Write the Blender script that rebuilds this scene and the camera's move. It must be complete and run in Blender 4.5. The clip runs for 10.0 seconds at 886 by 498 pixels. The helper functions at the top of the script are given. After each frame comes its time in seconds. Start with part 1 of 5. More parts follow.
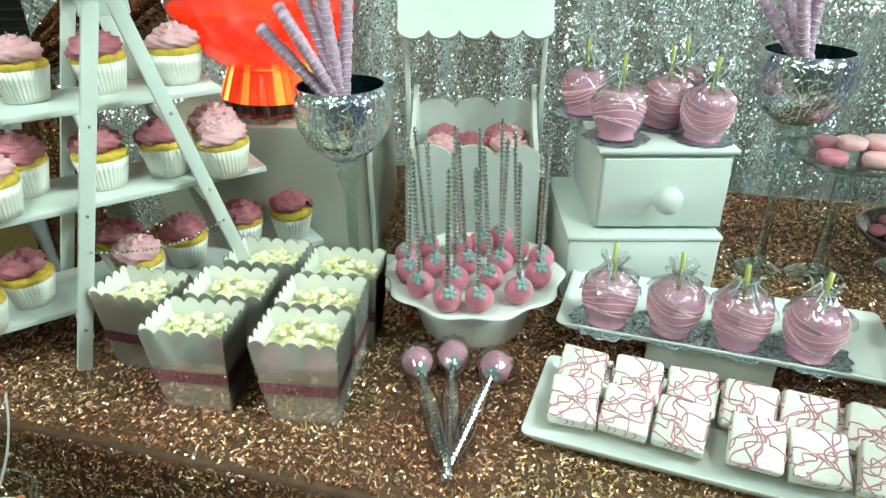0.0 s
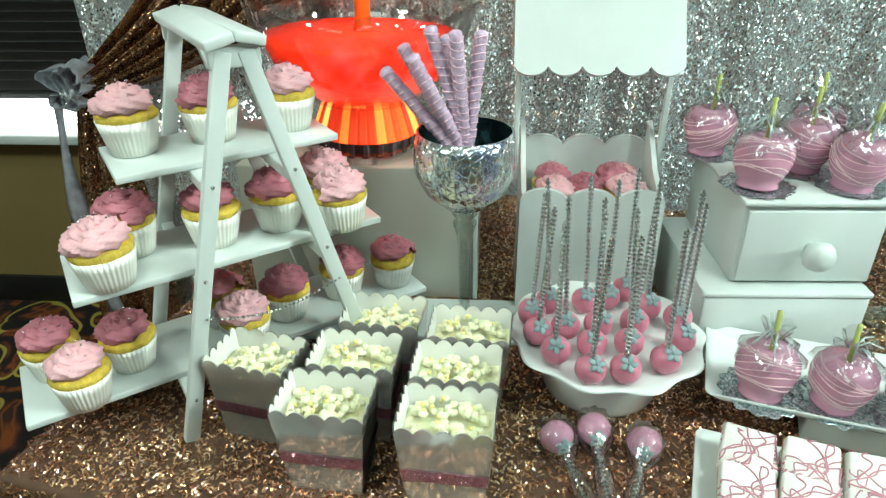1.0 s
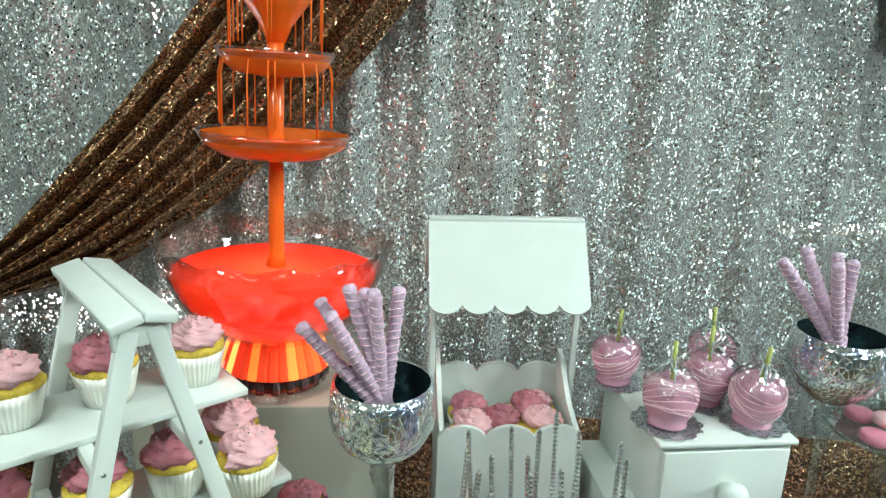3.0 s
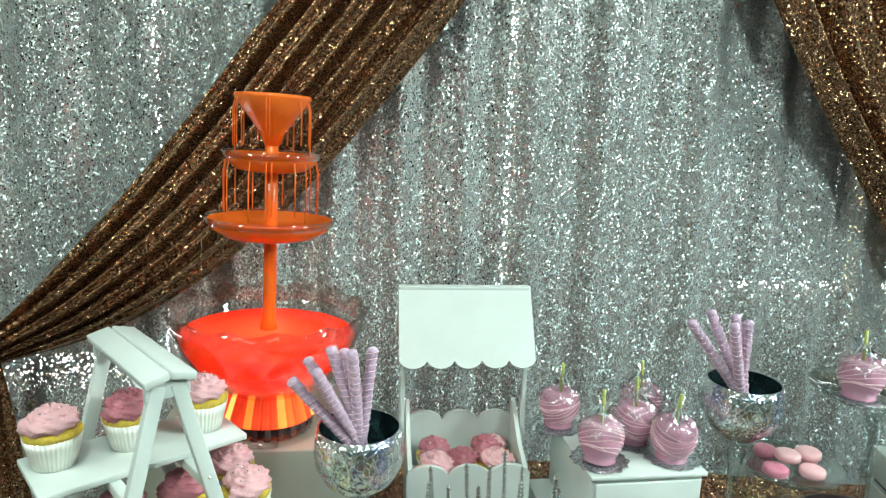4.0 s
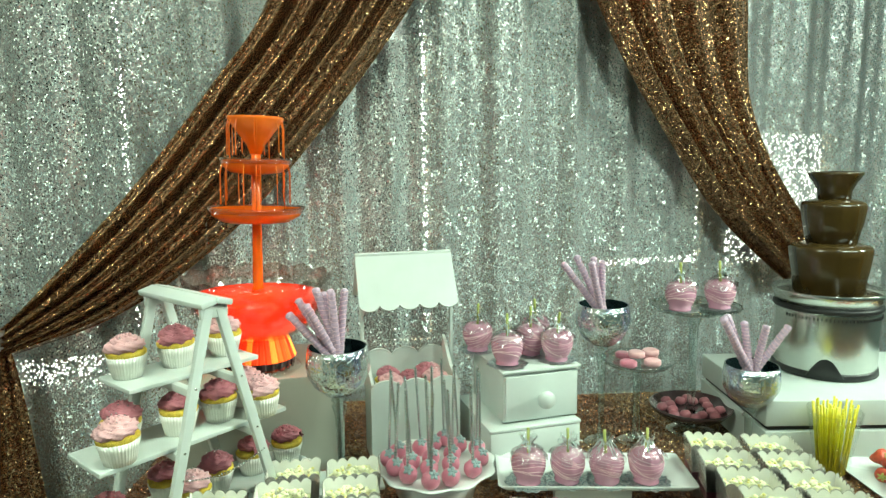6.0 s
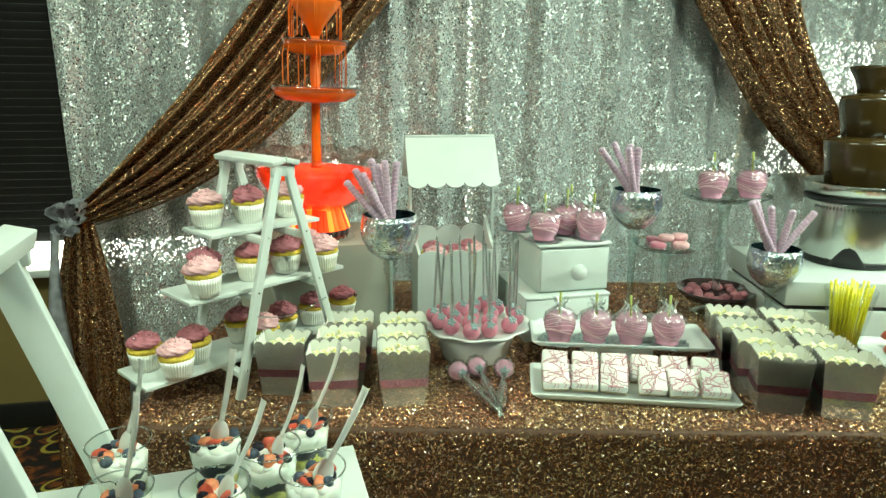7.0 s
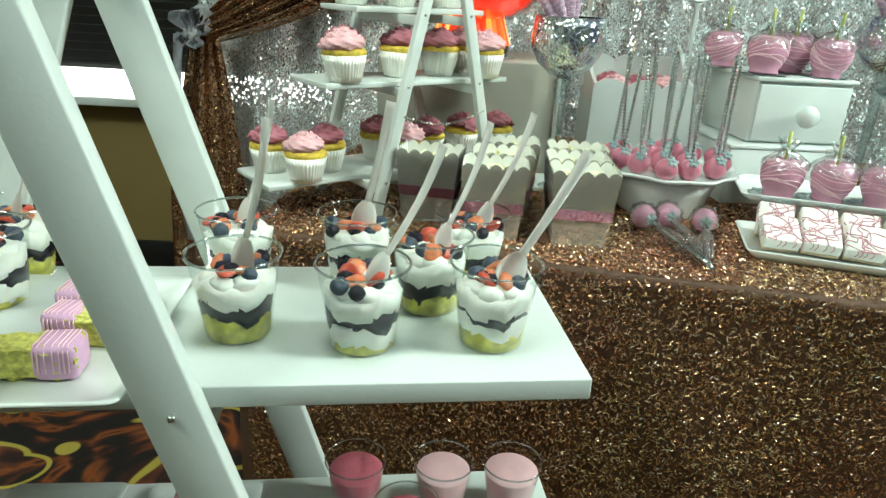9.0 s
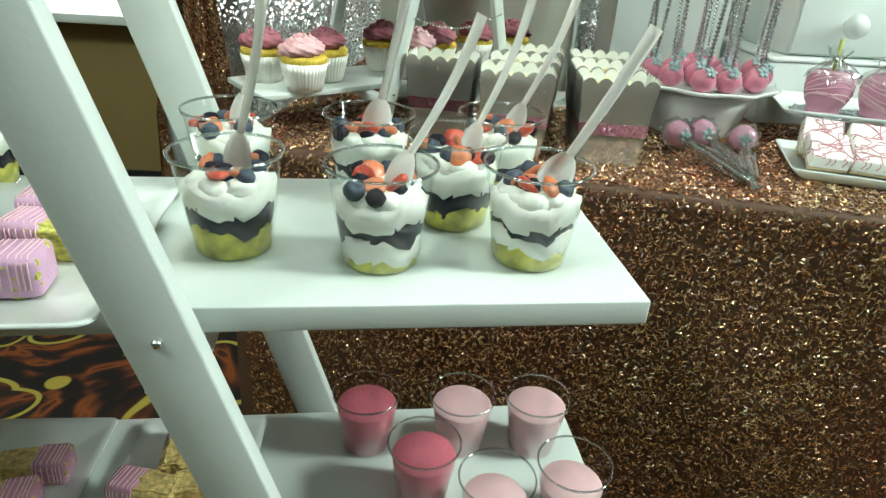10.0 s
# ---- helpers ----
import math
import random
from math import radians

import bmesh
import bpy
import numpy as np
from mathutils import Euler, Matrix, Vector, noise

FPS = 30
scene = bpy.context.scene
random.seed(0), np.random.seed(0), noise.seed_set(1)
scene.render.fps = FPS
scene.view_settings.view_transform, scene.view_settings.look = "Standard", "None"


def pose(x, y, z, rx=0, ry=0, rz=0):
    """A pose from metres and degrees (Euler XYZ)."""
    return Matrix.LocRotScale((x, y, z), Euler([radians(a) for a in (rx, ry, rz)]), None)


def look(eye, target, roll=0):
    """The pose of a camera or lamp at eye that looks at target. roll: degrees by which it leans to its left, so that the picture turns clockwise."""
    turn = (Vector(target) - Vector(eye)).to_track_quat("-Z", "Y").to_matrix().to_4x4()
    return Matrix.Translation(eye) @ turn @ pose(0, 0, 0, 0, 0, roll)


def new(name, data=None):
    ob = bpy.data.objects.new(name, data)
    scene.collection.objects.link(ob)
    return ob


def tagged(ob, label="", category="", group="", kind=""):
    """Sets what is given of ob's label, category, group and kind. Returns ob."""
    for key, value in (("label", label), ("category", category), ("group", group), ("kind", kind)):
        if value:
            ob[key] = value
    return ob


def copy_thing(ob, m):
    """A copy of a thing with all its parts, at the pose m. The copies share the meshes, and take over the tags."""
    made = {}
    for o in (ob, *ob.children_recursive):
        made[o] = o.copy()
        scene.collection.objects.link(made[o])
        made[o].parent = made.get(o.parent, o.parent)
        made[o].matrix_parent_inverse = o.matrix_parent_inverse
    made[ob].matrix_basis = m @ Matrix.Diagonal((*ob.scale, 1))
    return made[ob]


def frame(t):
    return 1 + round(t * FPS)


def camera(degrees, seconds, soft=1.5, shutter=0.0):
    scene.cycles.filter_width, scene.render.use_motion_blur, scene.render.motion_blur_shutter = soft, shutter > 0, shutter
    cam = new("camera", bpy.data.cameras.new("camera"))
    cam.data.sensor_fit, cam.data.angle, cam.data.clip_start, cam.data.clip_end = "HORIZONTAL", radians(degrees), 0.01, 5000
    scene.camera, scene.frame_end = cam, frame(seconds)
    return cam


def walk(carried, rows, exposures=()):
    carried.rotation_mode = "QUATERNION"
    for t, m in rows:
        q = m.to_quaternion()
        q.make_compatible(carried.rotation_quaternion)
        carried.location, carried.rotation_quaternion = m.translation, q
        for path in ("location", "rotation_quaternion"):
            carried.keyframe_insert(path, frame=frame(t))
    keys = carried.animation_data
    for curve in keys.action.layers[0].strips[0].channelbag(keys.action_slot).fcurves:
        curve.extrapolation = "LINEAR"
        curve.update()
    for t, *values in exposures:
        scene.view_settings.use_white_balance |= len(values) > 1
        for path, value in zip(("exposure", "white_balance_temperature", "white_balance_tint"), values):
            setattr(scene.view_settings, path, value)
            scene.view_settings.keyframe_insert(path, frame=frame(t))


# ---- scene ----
cam = camera(68.8, 10.0, soft=1.4)
PATH = [
    (0, (0.092, 0.062, 1.328), (-0.022, 1.825, 0.39), -0.7),
    (0.5, (-0.002, 0.106, 1.335), (-0.171, 1.878, 0.423), -0.7),
    (1, (-0.087, 0.16, 1.376), (-0.218, 1.911, 0.419), -0.8),
    (1.5, (-0.114, 0.211, 1.41), (-0.239, 2.002, 0.529), -1.0),
    (2, (-0.1, 0.222, 1.435), (-0.159, 2.06, 0.65), 0.2),
    (2.5, (-0.104, 0.233, 1.479), (-0.043, 2.125, 0.833), 1.9),
    (2.7, (-0.113, 0.234, 1.483), (0.0, 2.141, 0.893), 1.9),
    (4, (-0.104, 0.036, 1.566), (0.119, 1.99, 1.204), 1.9),
    (4.5, (-0.113, -0.096, 1.6), (0.193, 1.86, 1.314), 0.5),
    (5, (-0.185, -0.2, 1.594), (0.327, 1.721, 1.373), -0.4),
    (5.2, (-0.204, -0.255, 1.576), (0.3, 1.668, 1.351), -1.5),
    (6.3, (-0.234, -0.473, 1.476), (0.236, 1.442, 1.144), -0.3),
    (6.5, (-0.243, -0.509, 1.456), (0.198, 1.398, 1.045), -0.6),
    (7, (-0.282, -0.561, 1.402), (0.081, 1.345, 0.916), 0.3),
    (7.5, (-0.312, -0.562, 1.346), (-0.012, 1.353, 0.856), 0.5),
    (8, (-0.342, -0.488, 1.28), (-0.11, 1.417, 0.719), 2.4),
    (8.5, (-0.361, -0.374, 1.179), (-0.318, 1.526, 0.557), 1.8),
    (9, (-0.379, -0.32, 1.127), (-0.325, 1.538, 0.39), 3.2),
    (9.5, (-0.397, -0.294, 1.095), (-0.336, 1.524, 0.263), 3.8),
    (10, (-0.407, -0.244, 1.06), (-0.324, 1.537, 0.156), 3.8),
]
walk(cam, [(t, look(eye, target, roll)) for t, eye, target, roll in PATH], [(0.0, -0.2, 6450, 0), (2.0, -0.3, 6450, 12), (4.5, -0.22, 6450, 4), (5.0, -0.2, 6450, 1), (6.5, -0.2, 7350, -7), (7.0, -0.2, 7350, -7), (8.0, -0.15, 6800, 0), (8.5, -0.15, 6650, 3), (10.0, -0.1, 6700, 8)])

# ---- world and lamps ----
world = bpy.data.worlds.new("room_air")
scene.world = world
world.use_nodes = True
# Teal ambient added to cool the shaded sides of white things.
world.node_tree.nodes["Background"].inputs[0].default_value = (0.52, 0.85, 0.86, 1)
world.node_tree.nodes["Background"].inputs[1].default_value = 0.19


def lamp(name, at, target, size, watts, colour, spread=180):
    data = bpy.data.lights.new(name, "AREA")
    data.shape, data.size, data.energy, data.color, data.spread = "DISK", size, watts, colour, radians(spread)
    ob = new(name, data)
    ob.matrix_world = look(at, target)
    return ob


# Unseen key from the right, the side opposite the cups' shadows.
lamp("ceiling_spot", (1.15, 0.10, 2.85), (0.05, 0.62, 0.8), 0.24, 13, (0.84, 1.0, 0.93), 120)
# Added without a known fitting, to brighten the table's left front.
lamp("ceiling_spot", (-0.45, 0.35, 2.85), (-0.45, 0.62, 0.8), 0.22, 8, (0.86, 1.0, 0.93), 120)
# Fills with no known fitting, added for curtain, cloth front, lower shelf and swag.
lamp("ceiling_panel_light", (0.3, -0.9, 2.88), (0.2, 1.3, 1.0), 0.9, 7, (0.74, 1.0, 0.98))
lamp("ceiling_panel_light", (1.75, -0.8, 2.88), (2.5, 1.7, 1.25), 0.9, 40, (0.80, 1.0, 0.97), 100)
lamp("ceiling_panel_light", (-0.7, -1.7, 2.88), (-0.2, 0.7, 0.3), 0.9, 7, (0.76, 0.98, 0.96))
lamp("ceiling_panel_light", (3.4, -0.05, 2.75), (-0.5, 0.3, 0.5), 0.7, 38, (0.84, 1.0, 0.95), 80)
lamp("ceiling_panel_light", (-1.9, -0.5, 2.88), (-1.0, 1.6, 0.5), 0.7, 27, (0.86, 1.0, 0.90), 105)

# ---- materials ----
MATS = {}


def nodes_of(name):
    m = bpy.data.materials.new(name)
    m.use_nodes = True
    MATS[name] = m
    n, l = m.node_tree.nodes, m.node_tree.links
    return m, n, l, n["Principled BSDF"]


def coords(n, l, scale=(1, 1, 1)):
    tc, mp = n.new("ShaderNodeTexCoord"), n.new("ShaderNodeMapping")
    l.new(tc.outputs["Object"], mp.inputs[0])
    mp.inputs["Scale"].default_value = scale
    return mp.outputs[0]


def ramp(n, l, src, stops):
    r = n.new("ShaderNodeValToRGB")
    while len(r.color_ramp.elements) < len(stops):
        r.color_ramp.elements.new(0.5)
    for e, (p, c) in zip(r.color_ramp.elements, stops):
        e.position, e.color = p, (*c, 1)
    l.new(src, r.inputs[0])
    return r.outputs[0]


def surface(name, colour, rough=0.5, metal=0.0, vary=0.12, grain=30, bump=0.15, fine=300, coat=0.0, sss=0.0, trans=0.0, spec=0.5):
    """Plain material: base colour with stains at one scale, grain and relief at a finer one."""
    m, n, l, p = nodes_of(name)
    v = coords(n, l)
    big, small = n.new("ShaderNodeTexNoise"), n.new("ShaderNodeTexNoise")
    big.inputs["Scale"].default_value, small.inputs["Scale"].default_value = grain, fine
    big.inputs["Detail"].default_value = 4
    l.new(v, big.inputs["Vector"]), l.new(v, small.inputs["Vector"])
    lo = [c * (1 - vary) for c in colour]
    hi = [min(1, c * (1 + vary * 0.6)) for c in colour]
    l.new(ramp(n, l, big.outputs[0], [(0.3, lo), (0.7, hi)]), p.inputs["Base Color"])
    rr = n.new("ShaderNodeMapRange")
    rr.inputs[3].default_value, rr.inputs[4].default_value = max(0.02, rough - 0.08), min(1, rough + 0.08)
    l.new(small.outputs[0], rr.inputs[0]), l.new(rr.outputs[0], p.inputs["Roughness"])
    p.inputs["Metallic"].default_value = metal
    p.inputs["Coat Weight"].default_value = coat
    p.inputs["Transmission Weight"].default_value = trans
    if sss:
        p.inputs["Subsurface Weight"].default_value = sss
        p.inputs["Subsurface Radius"].default_value = (0.006, 0.004, 0.003)
    p.inputs["Specular IOR Level"].default_value = spec
    if bump:
        b = n.new("ShaderNodeBump")
        b.inputs["Strength"].default_value, b.inputs["Distance"].default_value = bump, 0.002
        l.new(small.outputs[0], b.inputs["Height"]), l.new(b.outputs[0], p.inputs["Normal"])
    return m


def sequins(name, dark, light, cell, tilt, see=0.0, rough=0.25, squash=(1, 1, 1), lie=0.6, metal=0.85):
    """Sequined net: small facets that each lean their own way, some cells open."""
    m, n, l, p = nodes_of(name)
    v = coords(n, l, squash)
    vor = n.new("ShaderNodeTexVoronoi")
    vor.inputs["Scale"].default_value = cell
    l.new(v, vor.inputs["Vector"])
    geo = n.new("ShaderNodeNewGeometry")
    sub, sc, add, nor = (n.new("ShaderNodeVectorMath") for _ in range(4))
    sub.operation, sc.operation, add.operation, nor.operation = "SUBTRACT", "SCALE", "ADD", "NORMALIZE"
    sub.inputs[1].default_value = (0.5, 0.5, 0.5)
    l.new(vor.outputs["Color"], sub.inputs[0]), l.new(sub.outputs[0], sc.inputs[0])
    sq, far = n.new("ShaderNodeMath"), n.new("ShaderNodeMath")
    sq.operation, far.operation = "POWER", "MULTIPLY_ADD"
    sq.inputs[1].default_value = 2.5
    far.inputs[1].default_value, far.inputs[2].default_value = tilt * 1.5, tilt * lie
    l.new(sc.outputs[0], add.inputs[0]), l.new(geo.outputs["Normal"], add.inputs[1])
    l.new(add.outputs[0], nor.inputs[0]), l.new(nor.outputs[0], p.inputs["Normal"])
    sep = n.new("ShaderNodeSeparateColor")
    l.new(vor.outputs["Color"], sep.inputs[0])
    l.new(sep.outputs[2], sq.inputs[0]), l.new(sq.outputs[0], far.inputs[0]), l.new(far.outputs[0], sc.inputs["Scale"])
    hue = n.new("ShaderNodeMix")
    hue.data_type, hue.blend_type = "RGBA", "MULTIPLY"
    hue.inputs[0].default_value = 1.0
    l.new(ramp(n, l, sep.outputs[0], [(0.0, dark), (1.0, light)]), hue.inputs[6])
    l.new(ramp(n, l, sep.outputs[2], [(0.0, (1, 0.80, 0.82)), (0.4, (1, 1, 1)), (0.75, (0.95, 1, 0.97)), (1.0, (0.72, 0.92, 1))]), hue.inputs[7])
    l.new(hue.outputs[2], p.inputs["Base Color"])
    p.inputs["Metallic"].default_value, p.inputs["Roughness"].default_value = metal, rough
    if see:
        clear, mix, lt = n.new("ShaderNodeBsdfTransparent"), n.new("ShaderNodeMixShader"), n.new("ShaderNodeMath")
        lt.operation = "LESS_THAN"
        lt.inputs[1].default_value = see
        l.new(sep.outputs[1], lt.inputs[0]), l.new(lt.outputs[0], mix.inputs[0])
        l.new(p.outputs[0], mix.inputs[1]), l.new(clear.outputs[0], mix.inputs[2])
        l.new(mix.outputs[0], n["Material Output"].inputs[0])
    return m


def clear_film(name, tint=(0.95, 0.98, 0.97), gloss=0.12, rough=0.05, rim=0.35, sharp=4.0):
    """Thin clear plastic or glass: mostly see-through, with a gloss that grows at the rim."""
    m, n, l, p = nodes_of(name)
    n.remove(p)
    tr, gl, mix, fr, ad = (n.new("ShaderNodeBsdfTransparent"), n.new("ShaderNodeBsdfGlossy"), n.new("ShaderNodeMixShader"),
                           n.new("ShaderNodeLayerWeight"), n.new("ShaderNodeMath"))
    tr.inputs[0].default_value = (*tint, 1)
    gl.inputs["Roughness"].default_value = rough
    fr.inputs[0].default_value = 0.5
    pw = n.new("ShaderNodeMath")
    pw.operation, ad.operation = "POWER", "MULTIPLY_ADD"
    pw.inputs[1].default_value = sharp
    ad.inputs[1].default_value, ad.inputs[2].default_value = rim, gloss
    l.new(fr.outputs["Facing"], pw.inputs[0]), l.new(pw.outputs[0], ad.inputs[0]), l.new(ad.outputs[0], mix.inputs[0])
    l.new(tr.outputs[0], mix.inputs[1]), l.new(gl.outputs[0], mix.inputs[2])
    l.new(mix.outputs[0], n["Material Output"].inputs[0])
    return m


def carpet(name):
    """Dark hotel carpet with yellow scrolls and rust leaves."""
    m, n, l, p = nodes_of(name)
    v = coords(n, l)
    warp = n.new("ShaderNodeTexNoise")
    warp.inputs["Scale"].default_value = 3.0
    warp.inputs["Detail"].default_value = 0.0
    l.new(v, warp.inputs["Vector"])
    mixv = n.new("ShaderNodeMix")
    mixv.data_type, mixv.blend_type = "RGBA", "LINEAR_LIGHT"
    mixv.inputs[0].default_value = 0.25
    l.new(v, mixv.inputs[6]), l.new(warp.outputs["Color"], mixv.inputs[7])
    rings = n.new("ShaderNodeTexVoronoi")
    rings.inputs["Scale"].default_value = 5.5
    l.new(mixv.outputs[2], rings.inputs["Vector"])
    leaf = n.new("ShaderNodeTexNoise")
    leaf.inputs["Scale"].default_value, leaf.inputs["Detail"].default_value = 13, 1.5
    l.new(mixv.outputs[2], leaf.inputs["Vector"])
    ground = ramp(n, l, leaf.outputs[0], [(0.44, (0.010, 0.007, 0.006)), (0.50, (0.035, 0.010, 0.007)), (0.56, (0.13, 0.035, 0.012)), (0.62, (0.30, 0.075, 0.012)), (0.68, (0.05, 0.016, 0.01))])
    line = ramp(n, l, rings.outputs["Distance"], [(0.40, (0, 0, 0)), (0.42, (1, 1, 1)), (0.485, (1, 1, 1)), (0.505, (0, 0, 0))])
    mixc = n.new("ShaderNodeMix")
    mixc.data_type = "RGBA"
    l.new(line, mixc.inputs[0]), l.new(ground, mixc.inputs[6])
    mixc.inputs[7].default_value = (0.5, 0.4, 0.07, 1)
    l.new(mixc.outputs[2], p.inputs["Base Color"])
    p.inputs["Roughness"].default_value = 0.95
    pile, b = n.new("ShaderNodeTexNoise"), n.new("ShaderNodeBump")
    pile.inputs["Scale"].default_value = 500
    l.new(v, pile.inputs["Vector"]), l.new(pile.outputs[0], b.inputs["Height"]), l.new(b.outputs[0], p.inputs["Normal"])
    b.inputs["Distance"].default_value = 0.003
    return m


def crackle(name):
    """Mercury glass: silver with fine crackle and iridescent patches."""
    m, n, l, p = nodes_of(name)
    v = coords(n, l, (1, 1, 0.6))
    vor, nz = n.new("ShaderNodeTexVoronoi"), n.new("ShaderNodeTexNoise")
    vor.inputs["Scale"].default_value, nz.inputs["Scale"].default_value = 130, 25
    vor.feature = "DISTANCE_TO_EDGE"
    l.new(v, vor.inputs["Vector"]), l.new(v, nz.inputs["Vector"])
    l.new(ramp(n, l, nz.outputs[0], [(0.3, (0.5, 0.58, 0.62)), (0.5, (0.8, 0.86, 0.84)), (0.62, (0.45, 0.5, 0.72)), (0.75, (0.85, 0.85, 0.82))]), p.inputs["Base Color"])
    p.inputs["Metallic"].default_value, p.inputs["Roughness"].default_value = 0.92, 0.14
    b, cr = n.new("ShaderNodeBump"), n.new("ShaderNodeMath")
    cr.operation = "MINIMUM"
    cr.inputs[1].default_value = 0.12
    l.new(vor.outputs["Distance"], cr.inputs[0]), l.new(cr.outputs[0], b.inputs["Height"])
    b.inputs["Strength"].default_value, b.inputs["Distance"].default_value = 0.8, 0.006
    l.new(b.outputs[0], p.inputs["Normal"])
    return m


WHITE = surface("white_paint", (0.62, 0.67, 0.645), 0.42, vary=0.05, grain=14, bump=0.08, fine=180)
CERAMIC = surface("white_ceramic", (0.70, 0.74, 0.72), 0.12, vary=0.02, bump=0.0, coat=0.4)
PAPERBOARD = surface("white_card", (0.80, 0.80, 0.76), 0.6, vary=0.04, bump=0.05)
SILVERCARD = surface("silver_foil_card", (0.90, 0.885, 0.86), 0.10, metal=0.74, vary=0.05, grain=14, bump=0.12, fine=26)
LINER = surface("foil_cupcake_liner", (0.84, 0.83, 0.77), 0.4, metal=0.25, vary=0.06, bump=0.1)
SPONGE = surface("yellow_sponge", (0.70, 0.50, 0.07), 0.85, vary=0.3, grain=120, bump=0.6, fine=500)
PINKCREAM = surface("pale_pink_buttercream", (0.78, 0.44, 0.47), 0.5, vary=0.08, grain=60, bump=0.2, sss=0.12)
MAUVECREAM = surface("dusky_rose_buttercream", (0.45, 0.15, 0.19), 0.5, vary=0.14, grain=60, bump=0.2, sss=0.1)
PINKCANDY = surface("pink_candy_coating", (0.62, 0.30, 0.41), 0.24, vary=0.08, grain=25, bump=0.06, fine=120, coat=0.25, sss=0.08)
PINKLINE = surface("pale_pink_drizzle", (0.86, 0.58, 0.64), 0.4, vary=0.05, bump=0.1)
HOTPINK = surface("rose_pink_drizzle", (0.60, 0.27, 0.33), 0.4, vary=0.1, bump=0.1)
LAVENDER = surface("lavender_candy_coating", (0.62, 0.45, 0.60), 0.4, vary=0.25, grain=160, bump=0.4, fine=260, coat=0.1)
LIMESTICK = surface("lime_green_stick", (0.42, 0.46, 0.13), 0.5, vary=0.15, grain=60)
RAFFIA = surface("silver_raffia", (0.55, 0.66, 0.66), 0.3, metal=0.5, vary=0.2, grain=80)
BEAD = surface("silver_bead_stick", (0.74, 0.80, 0.80), 0.10, metal=0.95, vary=0.2, grain=400, bump=0.2)
POPPINK = surface("rose_pink_cake_pop_coating", (0.60, 0.20, 0.28), 0.3, vary=0.12, grain=40, bump=0.15, fine=160, coat=0.2)
GREYBOW = surface("grey_sugar_flower", (0.24, 0.32, 0.33), 0.5, vary=0.15, grain=120)
POPCORN = surface("buttered_popcorn", (0.85, 0.84, 0.58), 0.75, vary=0.22, grain=90, bump=0.6, fine=240, sss=0.1)
POPYELLOW = surface("popcorn_hull", (0.82, 0.74, 0.30), 0.7, vary=0.2, grain=120)
GLITTERPINK = sequins("pink_glitter_band", (0.34, 0.10, 0.15), (0.70, 0.36, 0.43), 900, 1.2, rough=0.3)
ICING = surface("white_icing", (0.84, 0.82, 0.78), 0.55, vary=0.05, grain=70, bump=0.3, fine=220, sss=0.08)
BROWNIE = surface("pale_cake_crumb", (0.62, 0.48, 0.30), 0.9, vary=0.3, grain=160, bump=0.6)
CRISPY = surface("golden_crispy_rice", (0.72, 0.53, 0.20), 0.75, vary=0.45, grain=150, bump=1.0, fine=170)
LIMECRISPY = surface("lime_yellow_cake", (0.70, 0.66, 0.16), 0.8, vary=0.4, grain=190, bump=0.8, fine=240)
PLUM = surface("lilac_dipped_coating", (0.66, 0.38, 0.58), 0.4, vary=0.12, grain=70, bump=0.3)
CREAM = surface("whipped_cream", (0.86, 0.85, 0.80), 0.6, vary=0.05, grain=60, bump=0.35, fine=150, sss=0.15)
BERRY = surface("blueberry_compote", (0.010, 0.008, 0.018), 0.5, spec=0.25, vary=0.4, grain=140, bump=0.6, fine=200)
STRAW = surface("strawberry_flesh", (0.58, 0.075, 0.04), 0.3, vary=0.3, grain=110, bump=0.4, fine=500, coat=0.2)
PALESTRAW = surface("cut_strawberry_face", (0.66, 0.20, 0.09), 0.35, vary=0.35, grain=140, bump=0.3, fine=420, coat=0.2)
DUSKBERRY = surface("dusty_blueberry_skin", (0.045, 0.065, 0.10), 0.55, vary=0.35, grain=160, bump=0.2)
PINEAPPLE = surface("yellow_green_cake", (0.60, 0.56, 0.09), 0.5, vary=0.6, grain=75, bump=0.6, fine=240)
SPOONM = surface("white_plastic_spoon", (0.83, 0.82, 0.80), 0.25, vary=0.03, bump=0.0, sss=0.6)
def see_light(m, colour, share):
    """Lets light through a thin or cloudy body."""
    n, l = m.node_tree.nodes, m.node_tree.links
    t, x = n.new("ShaderNodeBsdfTranslucent"), n.new("ShaderNodeMixShader")
    t.inputs[0].default_value, x.inputs[0].default_value = (*colour, 1), share
    l.new(n["Principled BSDF"].outputs[0], x.inputs[1]), l.new(t.outputs[0], x.inputs[2]), l.new(x.outputs[0], n["Material Output"].inputs[0])


see_light(SPOONM, (0.9, 0.9, 0.87), 0.45)
PUNCH = surface("red_orange_punch", (0.93, 0.13, 0.05), 0.12, vary=0.12, grain=9, bump=0.0, coat=0.3)
see_light(PUNCH, (1.0, 0.13, 0.06), 0.62)
PUNCHFOAM = surface("orange_punch_sheet", (0.88, 0.17, 0.02), 0.15, vary=0.1, grain=20, bump=0.2, fine=90, sss=0.3)
SMOOTHIE = surface("pale_pink_smoothie", (0.80, 0.50, 0.53), 0.4, vary=0.06, grain=40, sss=0.1, bump=0.05)
REDSMOOTHIE = surface("deep_pink_smoothie", (0.66, 0.16, 0.22), 0.3, vary=0.12, grain=40, sss=0.1, bump=0.05)
STEEL = surface("brushed_steel", (0.62, 0.64, 0.60), 0.24, metal=0.95, vary=0.1, grain=6, bump=0.05)
BLACKPL = surface("black_plastic", (0.012, 0.012, 0.013), 0.4, vary=0.2)
